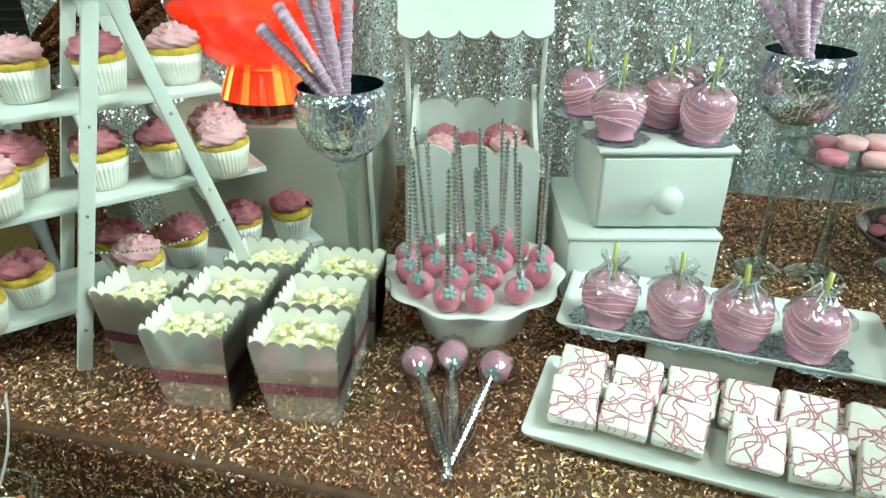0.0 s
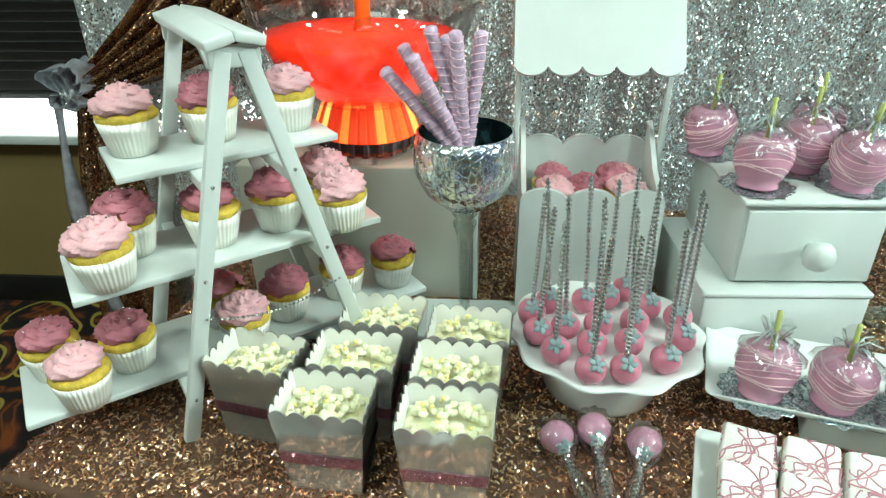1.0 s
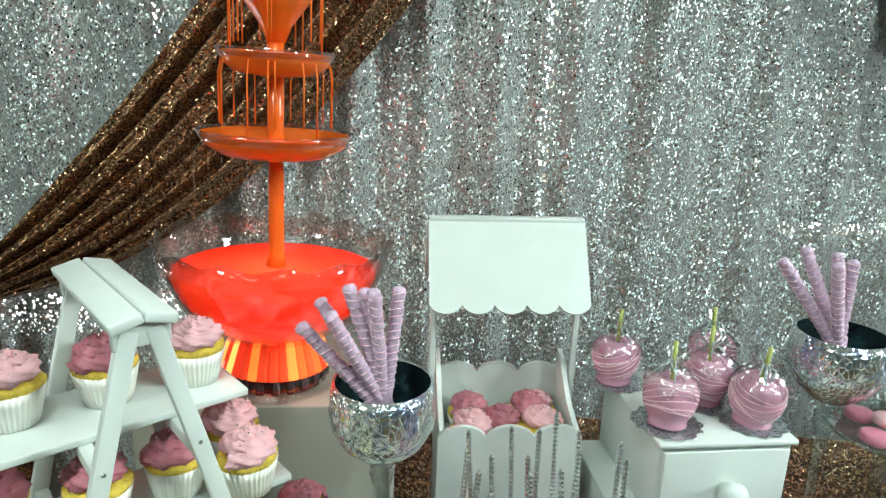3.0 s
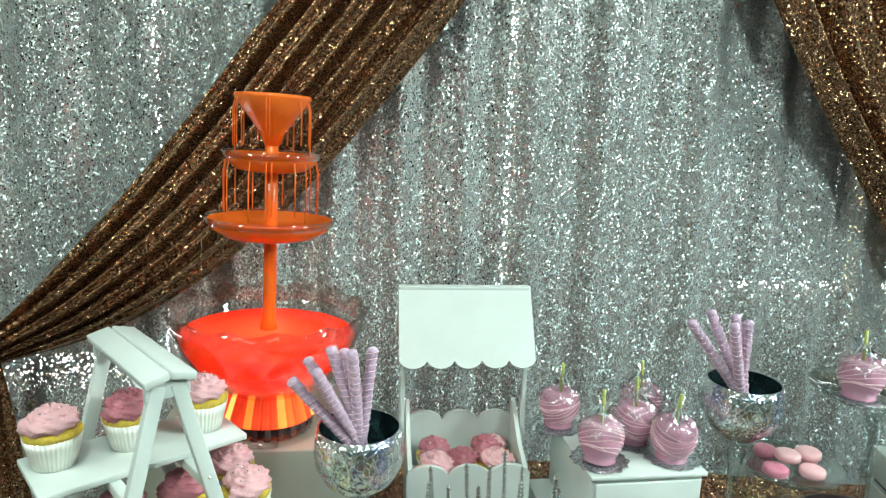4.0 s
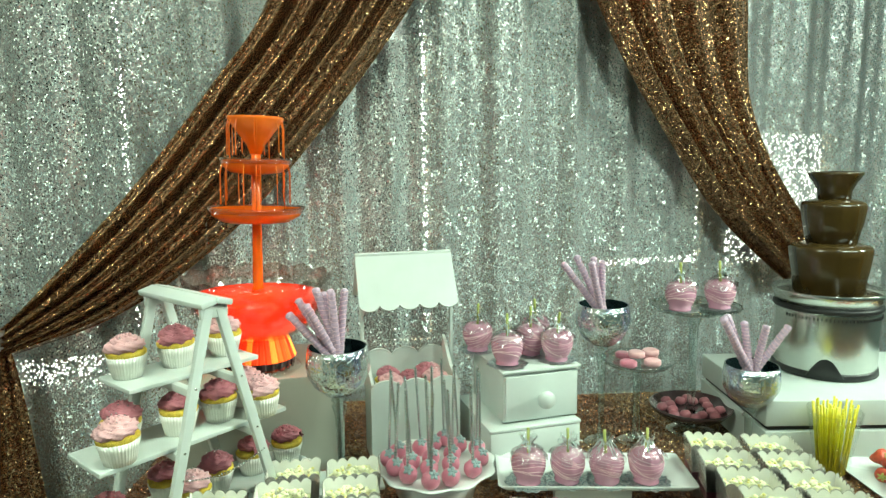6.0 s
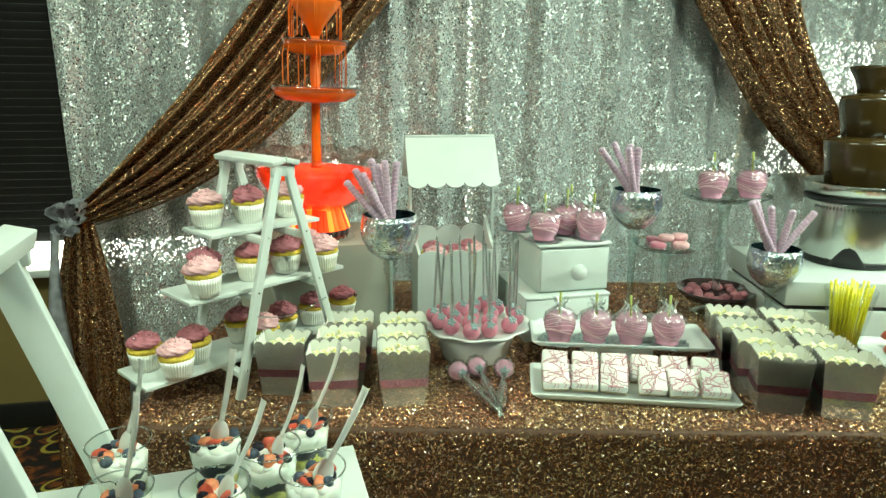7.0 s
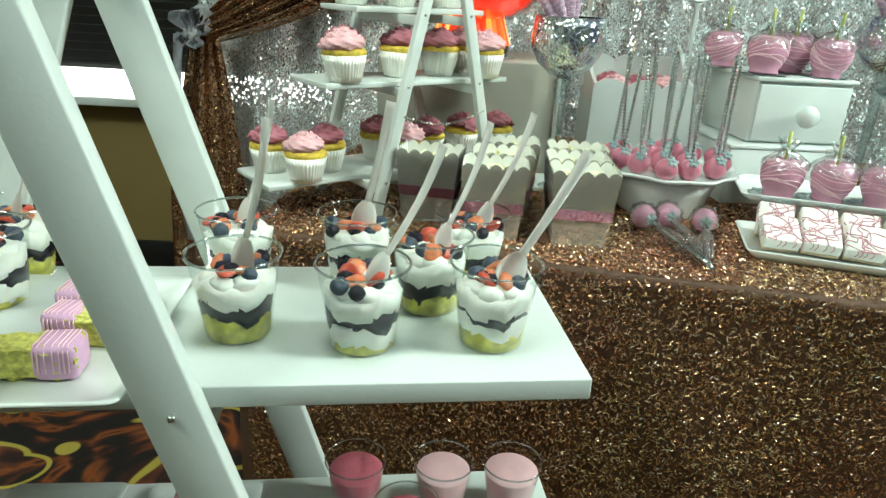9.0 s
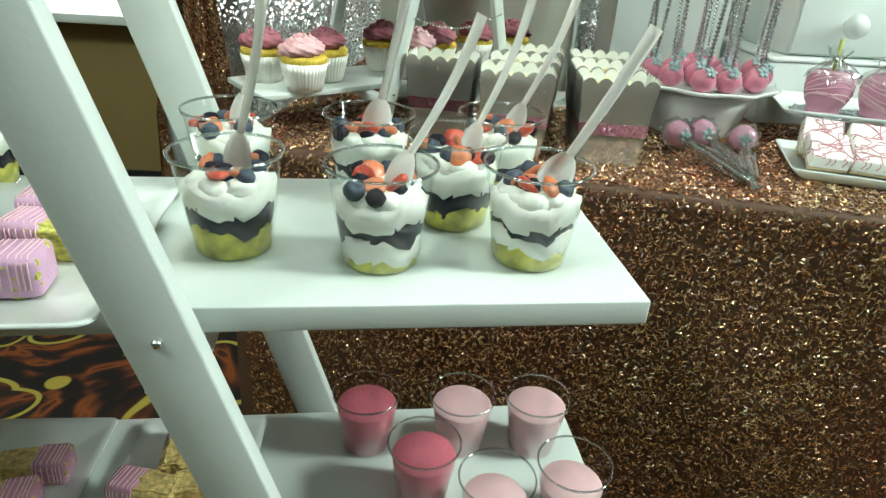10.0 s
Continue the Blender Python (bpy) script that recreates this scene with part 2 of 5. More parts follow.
CHOCO = surface("melted_chocolate", (0.060, 0.036, 0.011), 0.2, vary=0.15, grain=16, bump=0.15, fine=40, coat=0.4)
YELLOWSTRAW = surface("yellow_skewers", (0.74, 0.66, 0.03), 0.35, vary=0.2, grain=90)
GREYRIBBON = surface("grey_satin_ribbon", (0.50, 0.52, 0.56), 0.35, vary=0.3, grain=40, bump=0.15, fine=60)
DOILY = sequins("silver_doily_foil", (0.16, 0.22, 0.24), (0.7, 0.74, 0.74), 420, 0.5, rough=0.3)
OCHRE = surface("ochre_wall_vinyl", (0.24, 0.17, 0.06), 0.7, vary=0.08, grain=3, bump=0.15, fine=400)
# Teal chosen to tint bounced light; these walls stay out of view.
TEALBOUNCE = surface("plaster", (0.21, 0.31, 0.31), 0.8, vary=0.06, grain=2)
CEIL = surface("ceiling_plaster", (0.50, 0.50, 0.47), 0.9, vary=0.04, grain=3)
BLINDM = surface("black_blind_slat", (0.012, 0.012, 0.012), 0.35, vary=0.2)
RISER = surface("satin_white_box", (0.40, 0.40, 0.34), 0.35, vary=0.06, grain=6, bump=0.05)
DARKGLASS = surface("dark_glass_bowl", (0.06, 0.035, 0.04), 0.1, vary=0.2, coat=0.4)
CARPET = carpet("scroll_carpet")
MERCURY = crackle("mercury_glass")
INNER = surface("dark_mirror_lining", (0.05, 0.09, 0.10), 0.2, metal=0.7, vary=0.3, grain=60)
CUPFILM = clear_film("clear_plastic_cup", (0.97, 0.99, 0.98), 0.022, 0.03, 0.4, 4.0)
RIMFILM = clear_film("thick_clear_lip", (0.80, 0.86, 0.85), 0.25, 0.05, 0.6, 1.6)
GLASSY = clear_film("clear_glass", (0.86, 0.92, 0.91), 0.13, 0.04, 0.6, 2.0)
BOWLGLASS = clear_film("punch_bowl_plastic", (0.93, 0.86, 0.84), 0.08, 0.03, 0.6, 2.2)
CELLO = clear_film("cellophane", (0.95, 0.97, 0.97), 0.16, 0.10, 0.55, 1.8)
CLOTH = surface("dark_rust_netting", (0.11, 0.054, 0.030), 0.7, vary=0.3, grain=60, bump=0.4, fine=700)


def strip_foil(name):
    """Foil of the loose sequin strips: each its own tone of champagne, gold and brown."""
    m, n, l, p = nodes_of(name)
    geo = n.new("ShaderNodeNewGeometry")
    tone = ramp(n, l, geo.outputs["Random Per Island"], [(0.0, (0.28, 0.15, 0.09)), (0.35, (0.62, 0.40, 0.25)), (0.7, (0.88, 0.68, 0.47)), (0.92, (0.97, 0.89, 0.74)), (1.0, (0.8, 0.75, 0.95))])
    v = coords(n, l)
    big = n.new("ShaderNodeTexNoise")
    big.inputs["Scale"].default_value, big.inputs["Detail"].default_value = 4, 3
    l.new(v, big.inputs["Vector"])
    mixc = n.new("ShaderNodeMix")
    mixc.data_type, mixc.blend_type = "RGBA", "MULTIPLY"
    mixc.inputs[0].default_value = 0.7
    l.new(tone, mixc.inputs[6])
    l.new(ramp(n, l, big.outputs[0], [(0.38, (0.92, 0.52, 0.38)), (0.6, (0.99, 0.88, 0.63))]), mixc.inputs[7])
    l.new(mixc.outputs[2], p.inputs["Base Color"])
    p.inputs["Metallic"].default_value, p.inputs["Roughness"].default_value = 0.80, 0.24
    return m


STRIPS = strip_foil("champagne_sequin_foil")
SILVERSEQ = sequins("silver_sequin_net", (0.40, 0.405, 0.40), (0.74, 0.75, 0.74), 330, 1.15, see=0.055, rough=0.29, squash=(1, 1, 0.75), lie=0.40, metal=0.66)
BRONZESEQ = sequins("bronze_sequin_cloth", (0.06, 0.026, 0.014), (0.66, 0.38, 0.21), 280, 1.15, rough=0.24)
m_, n_, l_, p_ = nodes_of("daylight_outside")
p_.inputs["Base Color"].default_value = (0, 0, 0, 1)
p_.inputs["Emission Color"].default_value = (0.97, 1.0, 0.99, 1)
p_.inputs["Emission Strength"].default_value = 15.0
DAYLIGHT = m_
m_, n_, l_, p_ = nodes_of("glowing_fountain_base")
p_.inputs["Base Color"].default_value = (0.6, 0.1, 0.03, 1)
p_.inputs["Roughness"].default_value = 0.1
p_.inputs["Emission Color"].default_value = (1.0, 0.16, 0.03, 1)
p_.inputs["Emission Strength"].default_value = 2.2
o_ = n_.new("ShaderNodeObjectInfo")
l_.new(ramp(n_, l_, o_.outputs["Random"], [(0.0, (0.10, 0.004, 0.002)), (0.3, (0.55, 0.02, 0.006)), (0.55, (1.0, 0.16, 0.02)), (0.8, (1.0, 0.42, 0.08)), (1.0, (1.0, 0.80, 0.40))]), p_.inputs["Emission Color"])
GLOW = m_


# ---- mesh helpers ----
def part(name, bm, material, parent=None, label="", smooth=True, at=None):
    """Links a bmesh as one mesh object under a thing or a part."""
    me = bpy.data.meshes.new(name)
    bmesh.ops.recalc_face_normals(bm, faces=bm.faces[:])
    bm.to_mesh(me)
    bm.free()
    for f in me.polygons:
        f.use_smooth = smooth
    me.materials.append(material)
    ob = new(name, me)
    ob.parent = parent
    if at is not None:
        ob.matrix_basis = at
    if label:
        ob["label"] = label
    return ob


def twin(ob, parent, m):
    """Another part on the same mesh."""
    o = new(ob.name.split(".")[0], ob.data)
    o.parent, o.matrix_basis = parent, m
    return o


def thing(name, label, category, m=None, group="", kind=""):
    ob = new(name)
    ob.empty_display_size = 0.02
    if m is not None:
        ob.matrix_basis = m
    return tagged(ob, label, category, group, kind)


def box(sx, sy, sz, bevel=0.002, m=None, bm=None):
    """A block with its base at z = 0, bevelled."""
    bm2 = bmesh.new()
    bmesh.ops.create_cube(bm2, size=1.0)
    for v in bm2.verts:
        v.co = Vector((v.co.x * sx, v.co.y * sy, (v.co.z + 0.5) * sz))
    if bevel:
        bmesh.ops.bevel(bm2, geom=bm2.edges[:], offset=bevel, segments=2, affect="EDGES", profile=0.5)
    for e in bm2.edges:
        e.smooth = False
    return merge(bm, bm2, m)


def merge(bm, bm2, m=None):
    if m is not None:
        bm2.transform(m)
    if bm is None:
        return bm2
    me = bpy.data.meshes.new("tmp")
    bm2.to_mesh(me)
    bm2.free()
    bm.from_mesh(me)
    bpy.data.meshes.remove(me)
    return bm


def lathe(profile, n=32, bm=None, m=None, wave=None, caps=True):
    """Turns (r, z) pairs round the z axis. wave(r, z, angle) may change the radius and height."""
    bm2 = bmesh.new()
    rings = []
    for r, z in profile:
        ring = []
        for i in range(n):
            a = 2 * math.pi * i / n
            rr, zz = wave(r, z, a) if wave else (r, z)
            ring.append(bm2.verts.new((rr * math.cos(a), rr * math.sin(a), zz)))
        rings.append(ring)
    for a, b in zip(rings, rings[1:]):
        for i in range(n):
            bm2.faces.new((a[i], a[(i + 1) % n], b[(i + 1) % n], b[i]))
    if caps:
        for ring in (rings[0], rings[-1]):
            c = bm2.verts.new(sum((v.co for v in ring), Vector()) / n)
            for i in range(n):
                bm2.faces.new((ring[i], ring[(i + 1) % n], c))
    return merge(bm, bm2, m)


def tube(points, r, n=6, bm=None, taper=None):
    """A round bar along points."""
    bm2 = bmesh.new()
    pts = [Vector(p) for p in points]
    rings = []
    for k, p in enumerate(pts):
        d = (pts[min(k + 1, len(pts) - 1)] - pts[max(k - 1, 0)]).normalized()
        s = d.orthogonal().normalized() if not rings else (side - d * side.dot(d)).normalized()
        side = s
        t = d.cross(s)
        rad = taper(k / (len(pts) - 1)) * r if taper else r
        rings.append([bm2.verts.new(p + (s * math.cos(2 * math.pi * i / n) + t * math.sin(2 * math.pi * i / n)) * rad) for i in range(n)])
    for a, b in zip(rings, rings[1:]):
        for i in range(n):
            bm2.faces.new((a[i], a[(i + 1) % n], b[(i + 1) % n], b[i]))
    bm2.faces.new(rings[0][::-1]), bm2.faces.new(rings[-1])
    return merge(bm, bm2)


def blob(r, at, squash=(1, 1, 1), sub=2, rough=0.0, bm=None, freq=2.0):
    """A lumpy ball."""
    bm2 = bmesh.new()
    bmesh.ops.create_icosphere(bm2, subdivisions=sub, radius=1.0)
    at = Vector(at)
    for v in bm2.verts:
        k = 1 + rough * noise.noise(v.co * freq + at * 90)
        v.co = Vector((v.co.x * squash[0], v.co.y * squash[1], v.co.z * squash[2])) * (r * k) + at
    return merge(bm, bm2)


def bar(a, b, w, d, bevel=0.002, up=(0, 0, 1), bm=None):
    """A plank from a to b: w wide, d thick along up's side."""
    a, b = Vector(a), Vector(b)
    z = (b - a).normalized()
    x = Vector(up).cross(z).normalized()
    y = z.cross(x)
    m = Matrix((x, y, z)).transposed().to_4x4()
    m.translation = a
    return box(w, d, (b - a).length, bevel, m, bm)


def spline(pts, t):
    """A smooth curve through points, t from 0 to 1."""
    k = t * (len(pts) - 1)
    i = min(int(k), len(pts) - 2)
    f = k - i
    p = [Vector(pts[min(max(j, 0), len(pts) - 1)]) for j in (i - 1, i, i + 1, i + 2)]
    return 0.5 * (2 * p[1] + (p[2] - p[0]) * f + (2 * p[0] - 5 * p[1] + 4 * p[2] - p[3]) * f * f + (3 * p[1] - p[0] - 3 * p[2] + p[3]) * f ** 3)


def sheet(fn, nu, nv, thick=0.0):
    """A grid surface fn(u, v); with thick, a solid skin."""
    bm = bmesh.new()
    g = [[bm.verts.new(fn(i / nu, j / nv)) for j in range(nv + 1)] for i in range(nu + 1)]
    for i in range(nu):
        for j in range(nv):
            bm.faces.new((g[i][j], g[i + 1][j], g[i + 1][j + 1], g[i][j + 1]))
    if thick:
        bmesh.ops.solidify(bm, geom=bm.faces[:], thickness=thick)
    return bm


# ---- the room ----
X0, X1, Y0, YW, ZC = -3.6, 4.2, -3.0, 2.2, 2.95
floor = tagged(part("floor", box(X1 - X0, YW - Y0 + 0.2, 0.1, 0, pose((X0 + X1) / 2, (Y0 + YW) / 2 + 0.1, -0.1)), CARPET, smooth=False),
               "dark patterned carpet with yellow scrolls and rust leaves", "carpet", kind="structure")
ceiling = tagged(part("ceiling", box(X1 - X0, YW - Y0 + 0.2, 0.1, 0, pose((X0 + X1) / 2, (Y0 + YW) / 2 + 0.1, ZC)), CEIL, smooth=False),
                 "plain off-white plaster ceiling", "ceiling", kind="structure")
# Unseen walls close the room; their teal colour cools the shade.
for nm, (sx, sy, x, y) in {"wall_west": (0.15, YW - Y0, X0 - 0.075, (Y0 + YW) / 2), "wall_east": (0.15, YW - Y0, X1 + 0.075, (Y0 + YW) / 2),
                           "wall_south": (X1 - X0, 0.15, (X0 + X1) / 2, Y0 - 0.075)}.items():
    tagged(part(nm, box(sx, sy, ZC, 0, pose(x, y, 0)), TEALBOUNCE, smooth=False), "unseen plain wall tinted teal to cool the bounced light", "wall", kind="structure")

# window wall: openings as (x from, x to, z from, z to)
OPEN = [(-3.2, -0.765, 0.70, 2.3), (0.0, 0.376, 0.75, 2.4), (1.15, 1.68, 1.02, 2.3), (1.80, 2.37, 1.0, 1.62)]
bm = None
edge = X0
for a, b, lo, hi in OPEN:
    bm = box(a - edge, 0.18, ZC, 0, pose((a + edge) / 2, YW + 0.09, 0), bm)
    bm = box(b - a, 0.18, lo, 0, pose((a + b) / 2, YW + 0.09, 0), bm)
    bm = box(b - a, 0.18, ZC - hi, 0, pose((a + b) / 2, YW + 0.09, hi), bm)
    edge = b
bm = box(X1 - edge, 0.18, ZC, 0, pose((X1 + edge) / 2, YW + 0.09, 0), bm)
tagged(part("wall_north", bm, OCHRE, smooth=False), "ochre vinyl wall below and between the windows", "wall", kind="structure")
tagged(part("baseboard", box(X1 - X0 - 0.02, 0.02, 0.11, 0.003, pose((X0 + X1) / 2, YW - 0.012, 0.001)), BLACKPL), "black baseboard along the window wall", "baseboard", kind="structure")
for a, b, lo, hi in OPEN:
    tagged(part("backdrop", box(b - a - 0.004, 0.004, hi - lo - 0.004, 0, pose((a + b) / 2, YW + 0.055, lo + 0.002)), DAYLIGHT, smooth=False), "bright white daylight outside the windows", "daylight", kind="structure")
slat_mesh = {}
for k, (a, b, lo, hi) in enumerate([(-3.2, -0.79, 0.79, 2.3), (0.0, 0.348, 0.76, 2.4), (1.15, 1.652, 1.055, 2.3)]):
    blind = thing("window_blind", "black horizontal slat blind lowered over the window", "blind", pose((a + b) / 2, YW + 0.03, lo), "window blinds")
    part("head_rail", box(b - a, 0.04, 0.04, 0.003, pose(0, 0, hi - lo - 0.042)), BLINDM, blind)
    first, z = None, 0.0
    while z < hi - lo - 0.05:
        if first is None:
            first = part("slat", box(b - a, 0.003, 0.036, 0.0006, pose(0, 0, 0, 14)), BLINDM, blind, at=pose(0, 0, z))
        else:
            twin(first, blind, pose(0, 0, z))
        z += 0.031
sill = tagged(part("window_sill", box(2.5, 0.14, 0.03, 0.004, pose(-1.98, YW - 0.03, 0.672)), WHITE), "white painted window sill", "sill", kind="structure")

# ---- curtains ----
def net(u, v):
    x = -1.09 + 4.32 * u
    z = 0.012 + 2.8 * v
    f = math.sin(x * 31 + 1.4 * math.sin(x * 5.3)) * 0.6 + math.sin(x * 67 + 2 * math.sin(x * 3.1)) * 0.25
    sway = 0.012 * noise.noise((x * 1.5, z * 0.8, 3))
    return (x, 1.76 + f * (0.027 - 0.004 * v) + sway, z)


rod = thing("curtain_rod", "steel rod holding the bronze swag curtains", "curtain rod")
part("bar", tube([(-0.5, 1.665, 2.625), (2.0, 1.665, 2.625)], 0.014, 10), STEEL, rod)
for x in (-0.45, 0.6, 1.95):
    part("hanger", tube([(x, 1.665, 2.63), (x, 1.665, ZC)], 0.006, 8), STEEL, rod)
curtain = thing("backdrop_curtain", "silver sequined net curtain hanging in soft vertical folds", "curtain")
part("net", sheet(net, 620, 10), SILVERSEQ, curtain)
part("rail", tube([(-1.25, 1.76, 2.83), (3.3, 1.76, 2.83)], 0.012, 10), STEEL, curtain)


def swag(upper, lower, folds, label, ripple):
    def fn(u, v):
        p = spline(upper, u).lerp(spline(lower, u), v)
        pinch = 0.55 + 0.45 * (1 - u) ** 0.7
        f = 1.4 * abs(math.sin(math.pi * folds * v + 0.5 * math.sin(3 * u + ripple))) - 0.7 + 0.4 * math.sin(2 * math.pi * folds * 1.9 * v + 2 * u)
        bulge = math.sin(math.pi * v)
        return (p.x, 1.665 - 0.045 * bulge - 0.045 * f * pinch, p.y + 0.006 * f)
    ob = thing("swag_curtain", label, "curtain", group="bronze swag curtains")
    part("drape", sheet(fn, 90, 84), BRONZESEQ, ob)
    return ob


left = swag([(-0.05, 2.62), (-0.23, 2.02), (-0.42, 1.73), (-0.64, 1.45), (-0.86, 1.21), (-1.05, 1.02)],
            [(0.55, 2.62), (0.22, 2.03), (-0.11, 1.59), (-0.41, 1.27), (-0.72, 1.06), (-1.03, 0.955)], 5.0,
            "bronze sequined swag curtain tied back with grey ribbon", 0.0)


def tail(u, v):
    z = 0.985 - 0.97 * u
    half = 0.035 + 0.085 * min(1, u * 2.0) ** 0.8
    c = -1.045 - 0.055 * u
    f = math.sin(v * 26) + 0.4 * math.sin(v * 47 + 1)
    return (c + half * (2 * v - 1), 1.655 + 0.016 * f * (0.4 + 0.6 * u), z)


part("tail", sheet(tail, 40, 60), BRONZESEQ, left)
def loop_of(turn, size, wide, seed):
    """One crumpled ribbon loop."""
    def fn(u, v):
        a = 2 * math.pi * u
        w = (v - 0.5) * wide * (0.35 + 0.65 * math.sin(math.pi * u))
        c = 0.010 * noise.noise((u * 6, v * 3, seed))
        return (size * math.sin(math.pi * u) ** 1.2 * (0.9 + 0.1 * math.cos(a)) + c, w + 2 * c, 0.5 * size * math.sin(a) * 0.42 + c)
    return merge(None, sheet(fn, 28, 7, 0.0008), pose(0, 0, 0, 0, turn, 0))


bow = part("ribbon_knot", blob(0.024, (0, -0.005, 0), (1.0, 0.8, 0.9), 3, 0.35), GREYRIBBON, left, "crumpled grey satin ribbon knot", at=pose(-1.06, 1.60, 0.985))
for turn, size, wide, seed in ((-62, 0.095, 0.09, 1), (-128, 0.085, 0.09, 4), (-20, 0.06, 0.07, 7), (150, 0.062, 0.06, 9), (-95, 0.07, 0.10, 12), (75, 0.05, 0.06, 15)):
    part("bow_loop", loop_of(turn, size, wide, seed), GREYRIBBON, bow)


def ribbon(u, v):
    return (-1.10 - 0.03 * math.sin(3 * u) + 0.03 * (v - 0.5) * (1 + u), 1.60 + 0.012 * math.sin(9 * u + 3 * v), 0.98 - 0.62 * u)


part("ribbon_end", sheet(ribbon, 24, 4, 0.001), GREYRIBBON, left, "long hanging grey ribbon end")
right = swag([(0.60, 2.62), (0.79, 2.14), (0.94, 1.85), (1.16, 1.54), (1.38, 1.27), (1.68, 1.02)],
             [(1.43, 2.62), (1.455, 2.0), (1.48, 1.74), (1.545, 1.54), (1.66, 1.36), (1.84, 1.14)], 4.0,
             "bronze sequined swag curtain drawn aside behind the chocolate fountain", 1.0)

# ---- table and cloth ----
EX, EY = Vector((0.981, -0.195, 0)), Vector((0.195, 0.981, 0))
FL = Vector((-0.69, 0.70, 0))
TL, TD, TZ = 2.5, 1.0, 0.75
TURN = -11.2


def on_table(a, b, z=0.0):
    return FL + EX * a + EY * b + Vector((0, 0, z))


table = thing("folding_table", "long folding banquet table under the sequined cloth", "table", pose(*on_table(TL / 2, TD / 2), 0, 0, TURN))
part("tabletop", box(TL - 0.03, TD - 0.03, 0.03, 0.004, pose(0, 0, TZ - 0.042)), RISER, table)
leg = part("leg", lathe([(0.014, 0), (0.014, TZ - 0.043)], 10), BLACKPL, table, at=pose(-TL / 2 + 0.15, -TD / 2 + 0.1, 0))
for sx, sy in ((1, -1), (-1, 1), (1, 1)):
    twin(leg, table, pose(sx * (TL / 2 - 0.15), sy * (TD / 2 - 0.1), 0))


def cloth_mesh():
    """Top and skirts in one skin: rings round the table, from the middle outwards and then down."""
    bm = bmesh.new()
    corner = [(0, 0), (TL, 0), (TL, TD), (0, TD)]
    loop = []
    for (ax, ay), (bx, by) in zip(corner, corner[1:] + corner[:1]):
        n = int(round(math.hypot(bx - ax, by - ay) / 0.02))
        loop += [(ax + (bx - ax) * i / n, ay + (by - ay) * i / n) for i in range(n)]
    cx, cy = TL / 2, TD / 2
    steps = [(0.995, 0.0, 0.0)] + [(1.0, 0.003, -0.002), (1.0, 0.006, -0.006), (1.0, 0.008, -0.014)] + [(1.0, 0.009, -0.05 * k) for k in range(1, 15)] + [(1.0, 0.009, -0.743)]
    rings = []
    for s, out, drop in steps:
        ring = []
        for i, (x, y) in enumerate(loop):
            dx, dy = x - cx, y - cy
            nx = 1.0 if x >= TL - 1e-6 else (-1.0 if x <= 1e-6 else 0.0)
            ny = 1.0 if y >= TD - 1e-6 else (-1.0 if y <= 1e-6 else 0.0)
            fold = 0.0
            if drop < -0.02:
                k = min(1.0, -drop / 0.6)
                fold = k * (0.012 + 0.012 * math.sin((x + y * 1.3) * 19 + 1.5 * math.sin((x - y) * 6)))
            px, py = cx + dx * s + nx * (out + fold), cy + dy * s + ny * (out + fold)
            ring.append(bm.verts.new(on_table(px, py, TZ - 0.004 + drop)))
        rings.append(ring)
    n = len(loop)
    for a, b in zip(rings, rings[1:]):
        for i in range(n):
            bm.faces.new((a[i], a[(i + 1) % n], b[(i + 1) % n], b[i]))
    bm.faces.new(rings[0])
    return bm


tablecloth = tagged(part("tablecloth", cloth_mesh(), CLOTH), "floor-length champagne and bronze sequined tablecloth on the table", "tablecloth")
T = TZ - 0.003


def sequin_strips(count, spot, seed):
    """Short bent foil strips sewn on the cloth. spot(rng, n) gives places, two tangents and normals."""
    rng = np.random.default_rng(seed)
    c, e1, e2, nn = spot(rng, count)
    th = rng.uniform(0, 2 * np.pi, count)[:, None]
    lean, pitch = rng.normal(0, 0.66, count)[:, None], rng.normal(0, 0.34, count)[:, None]
    d = e1 * np.cos(th) + e2 * np.sin(th)
    w = e2 * np.cos(th) - e1 * np.sin(th)
    d, nn1 = d * np.cos(pitch) + nn * np.sin(pitch), nn * np.cos(pitch) - d * np.sin(pitch)
    w, up = w * np.cos(lean) + nn1 * np.sin(lean), nn1 * np.cos(lean) - w * np.sin(lean)
    half, wide = rng.uniform(0.0027, 0.0044, count)[:, None], rng.uniform(0.0008, 0.0013, count)[:, None]
    bend = rng.normal(0, 0.0013, count)[:, None]
    verts = np.empty((count, 8, 3))
    for k, t in enumerate((-1.0, -0.36, 0.36, 1.0)):
        mid = c + nn * 0.0018 + d * (half * t) + w * (bend * (t * t - 0.4)) + up * (0.0007 * (1 - t * t))
        verts[:, 2 * k], verts[:, 2 * k + 1] = mid - w * wide, mid + w * wide
    faces = np.array([[0, 1, 3, 2], [2, 3, 5, 4], [4, 5, 7, 6]])[None] + (np.arange(count) * 8)[:, None, None]
    me = bpy.data.meshes.new("sequin_strips")
    me.vertices.add(count * 8)
    me.vertices.foreach_set("co", verts.ravel())
    me.loops.add(count * 12)
    me.loops.foreach_set("vertex_index", faces.ravel().astype(np.int32))
    me.polygons.add(count * 3)
    me.polygons.foreach_set("loop_start", np.arange(0, count * 12, 4, dtype=np.int32))
    me.update(calc_edges=True)
    me.materials.append(STRIPS)
    ob = new("sequin_trim", me)
    ob.parent = tablecloth
    return tagged(ob, "loose champagne and bronze foil sequin strips", kind="stuff")


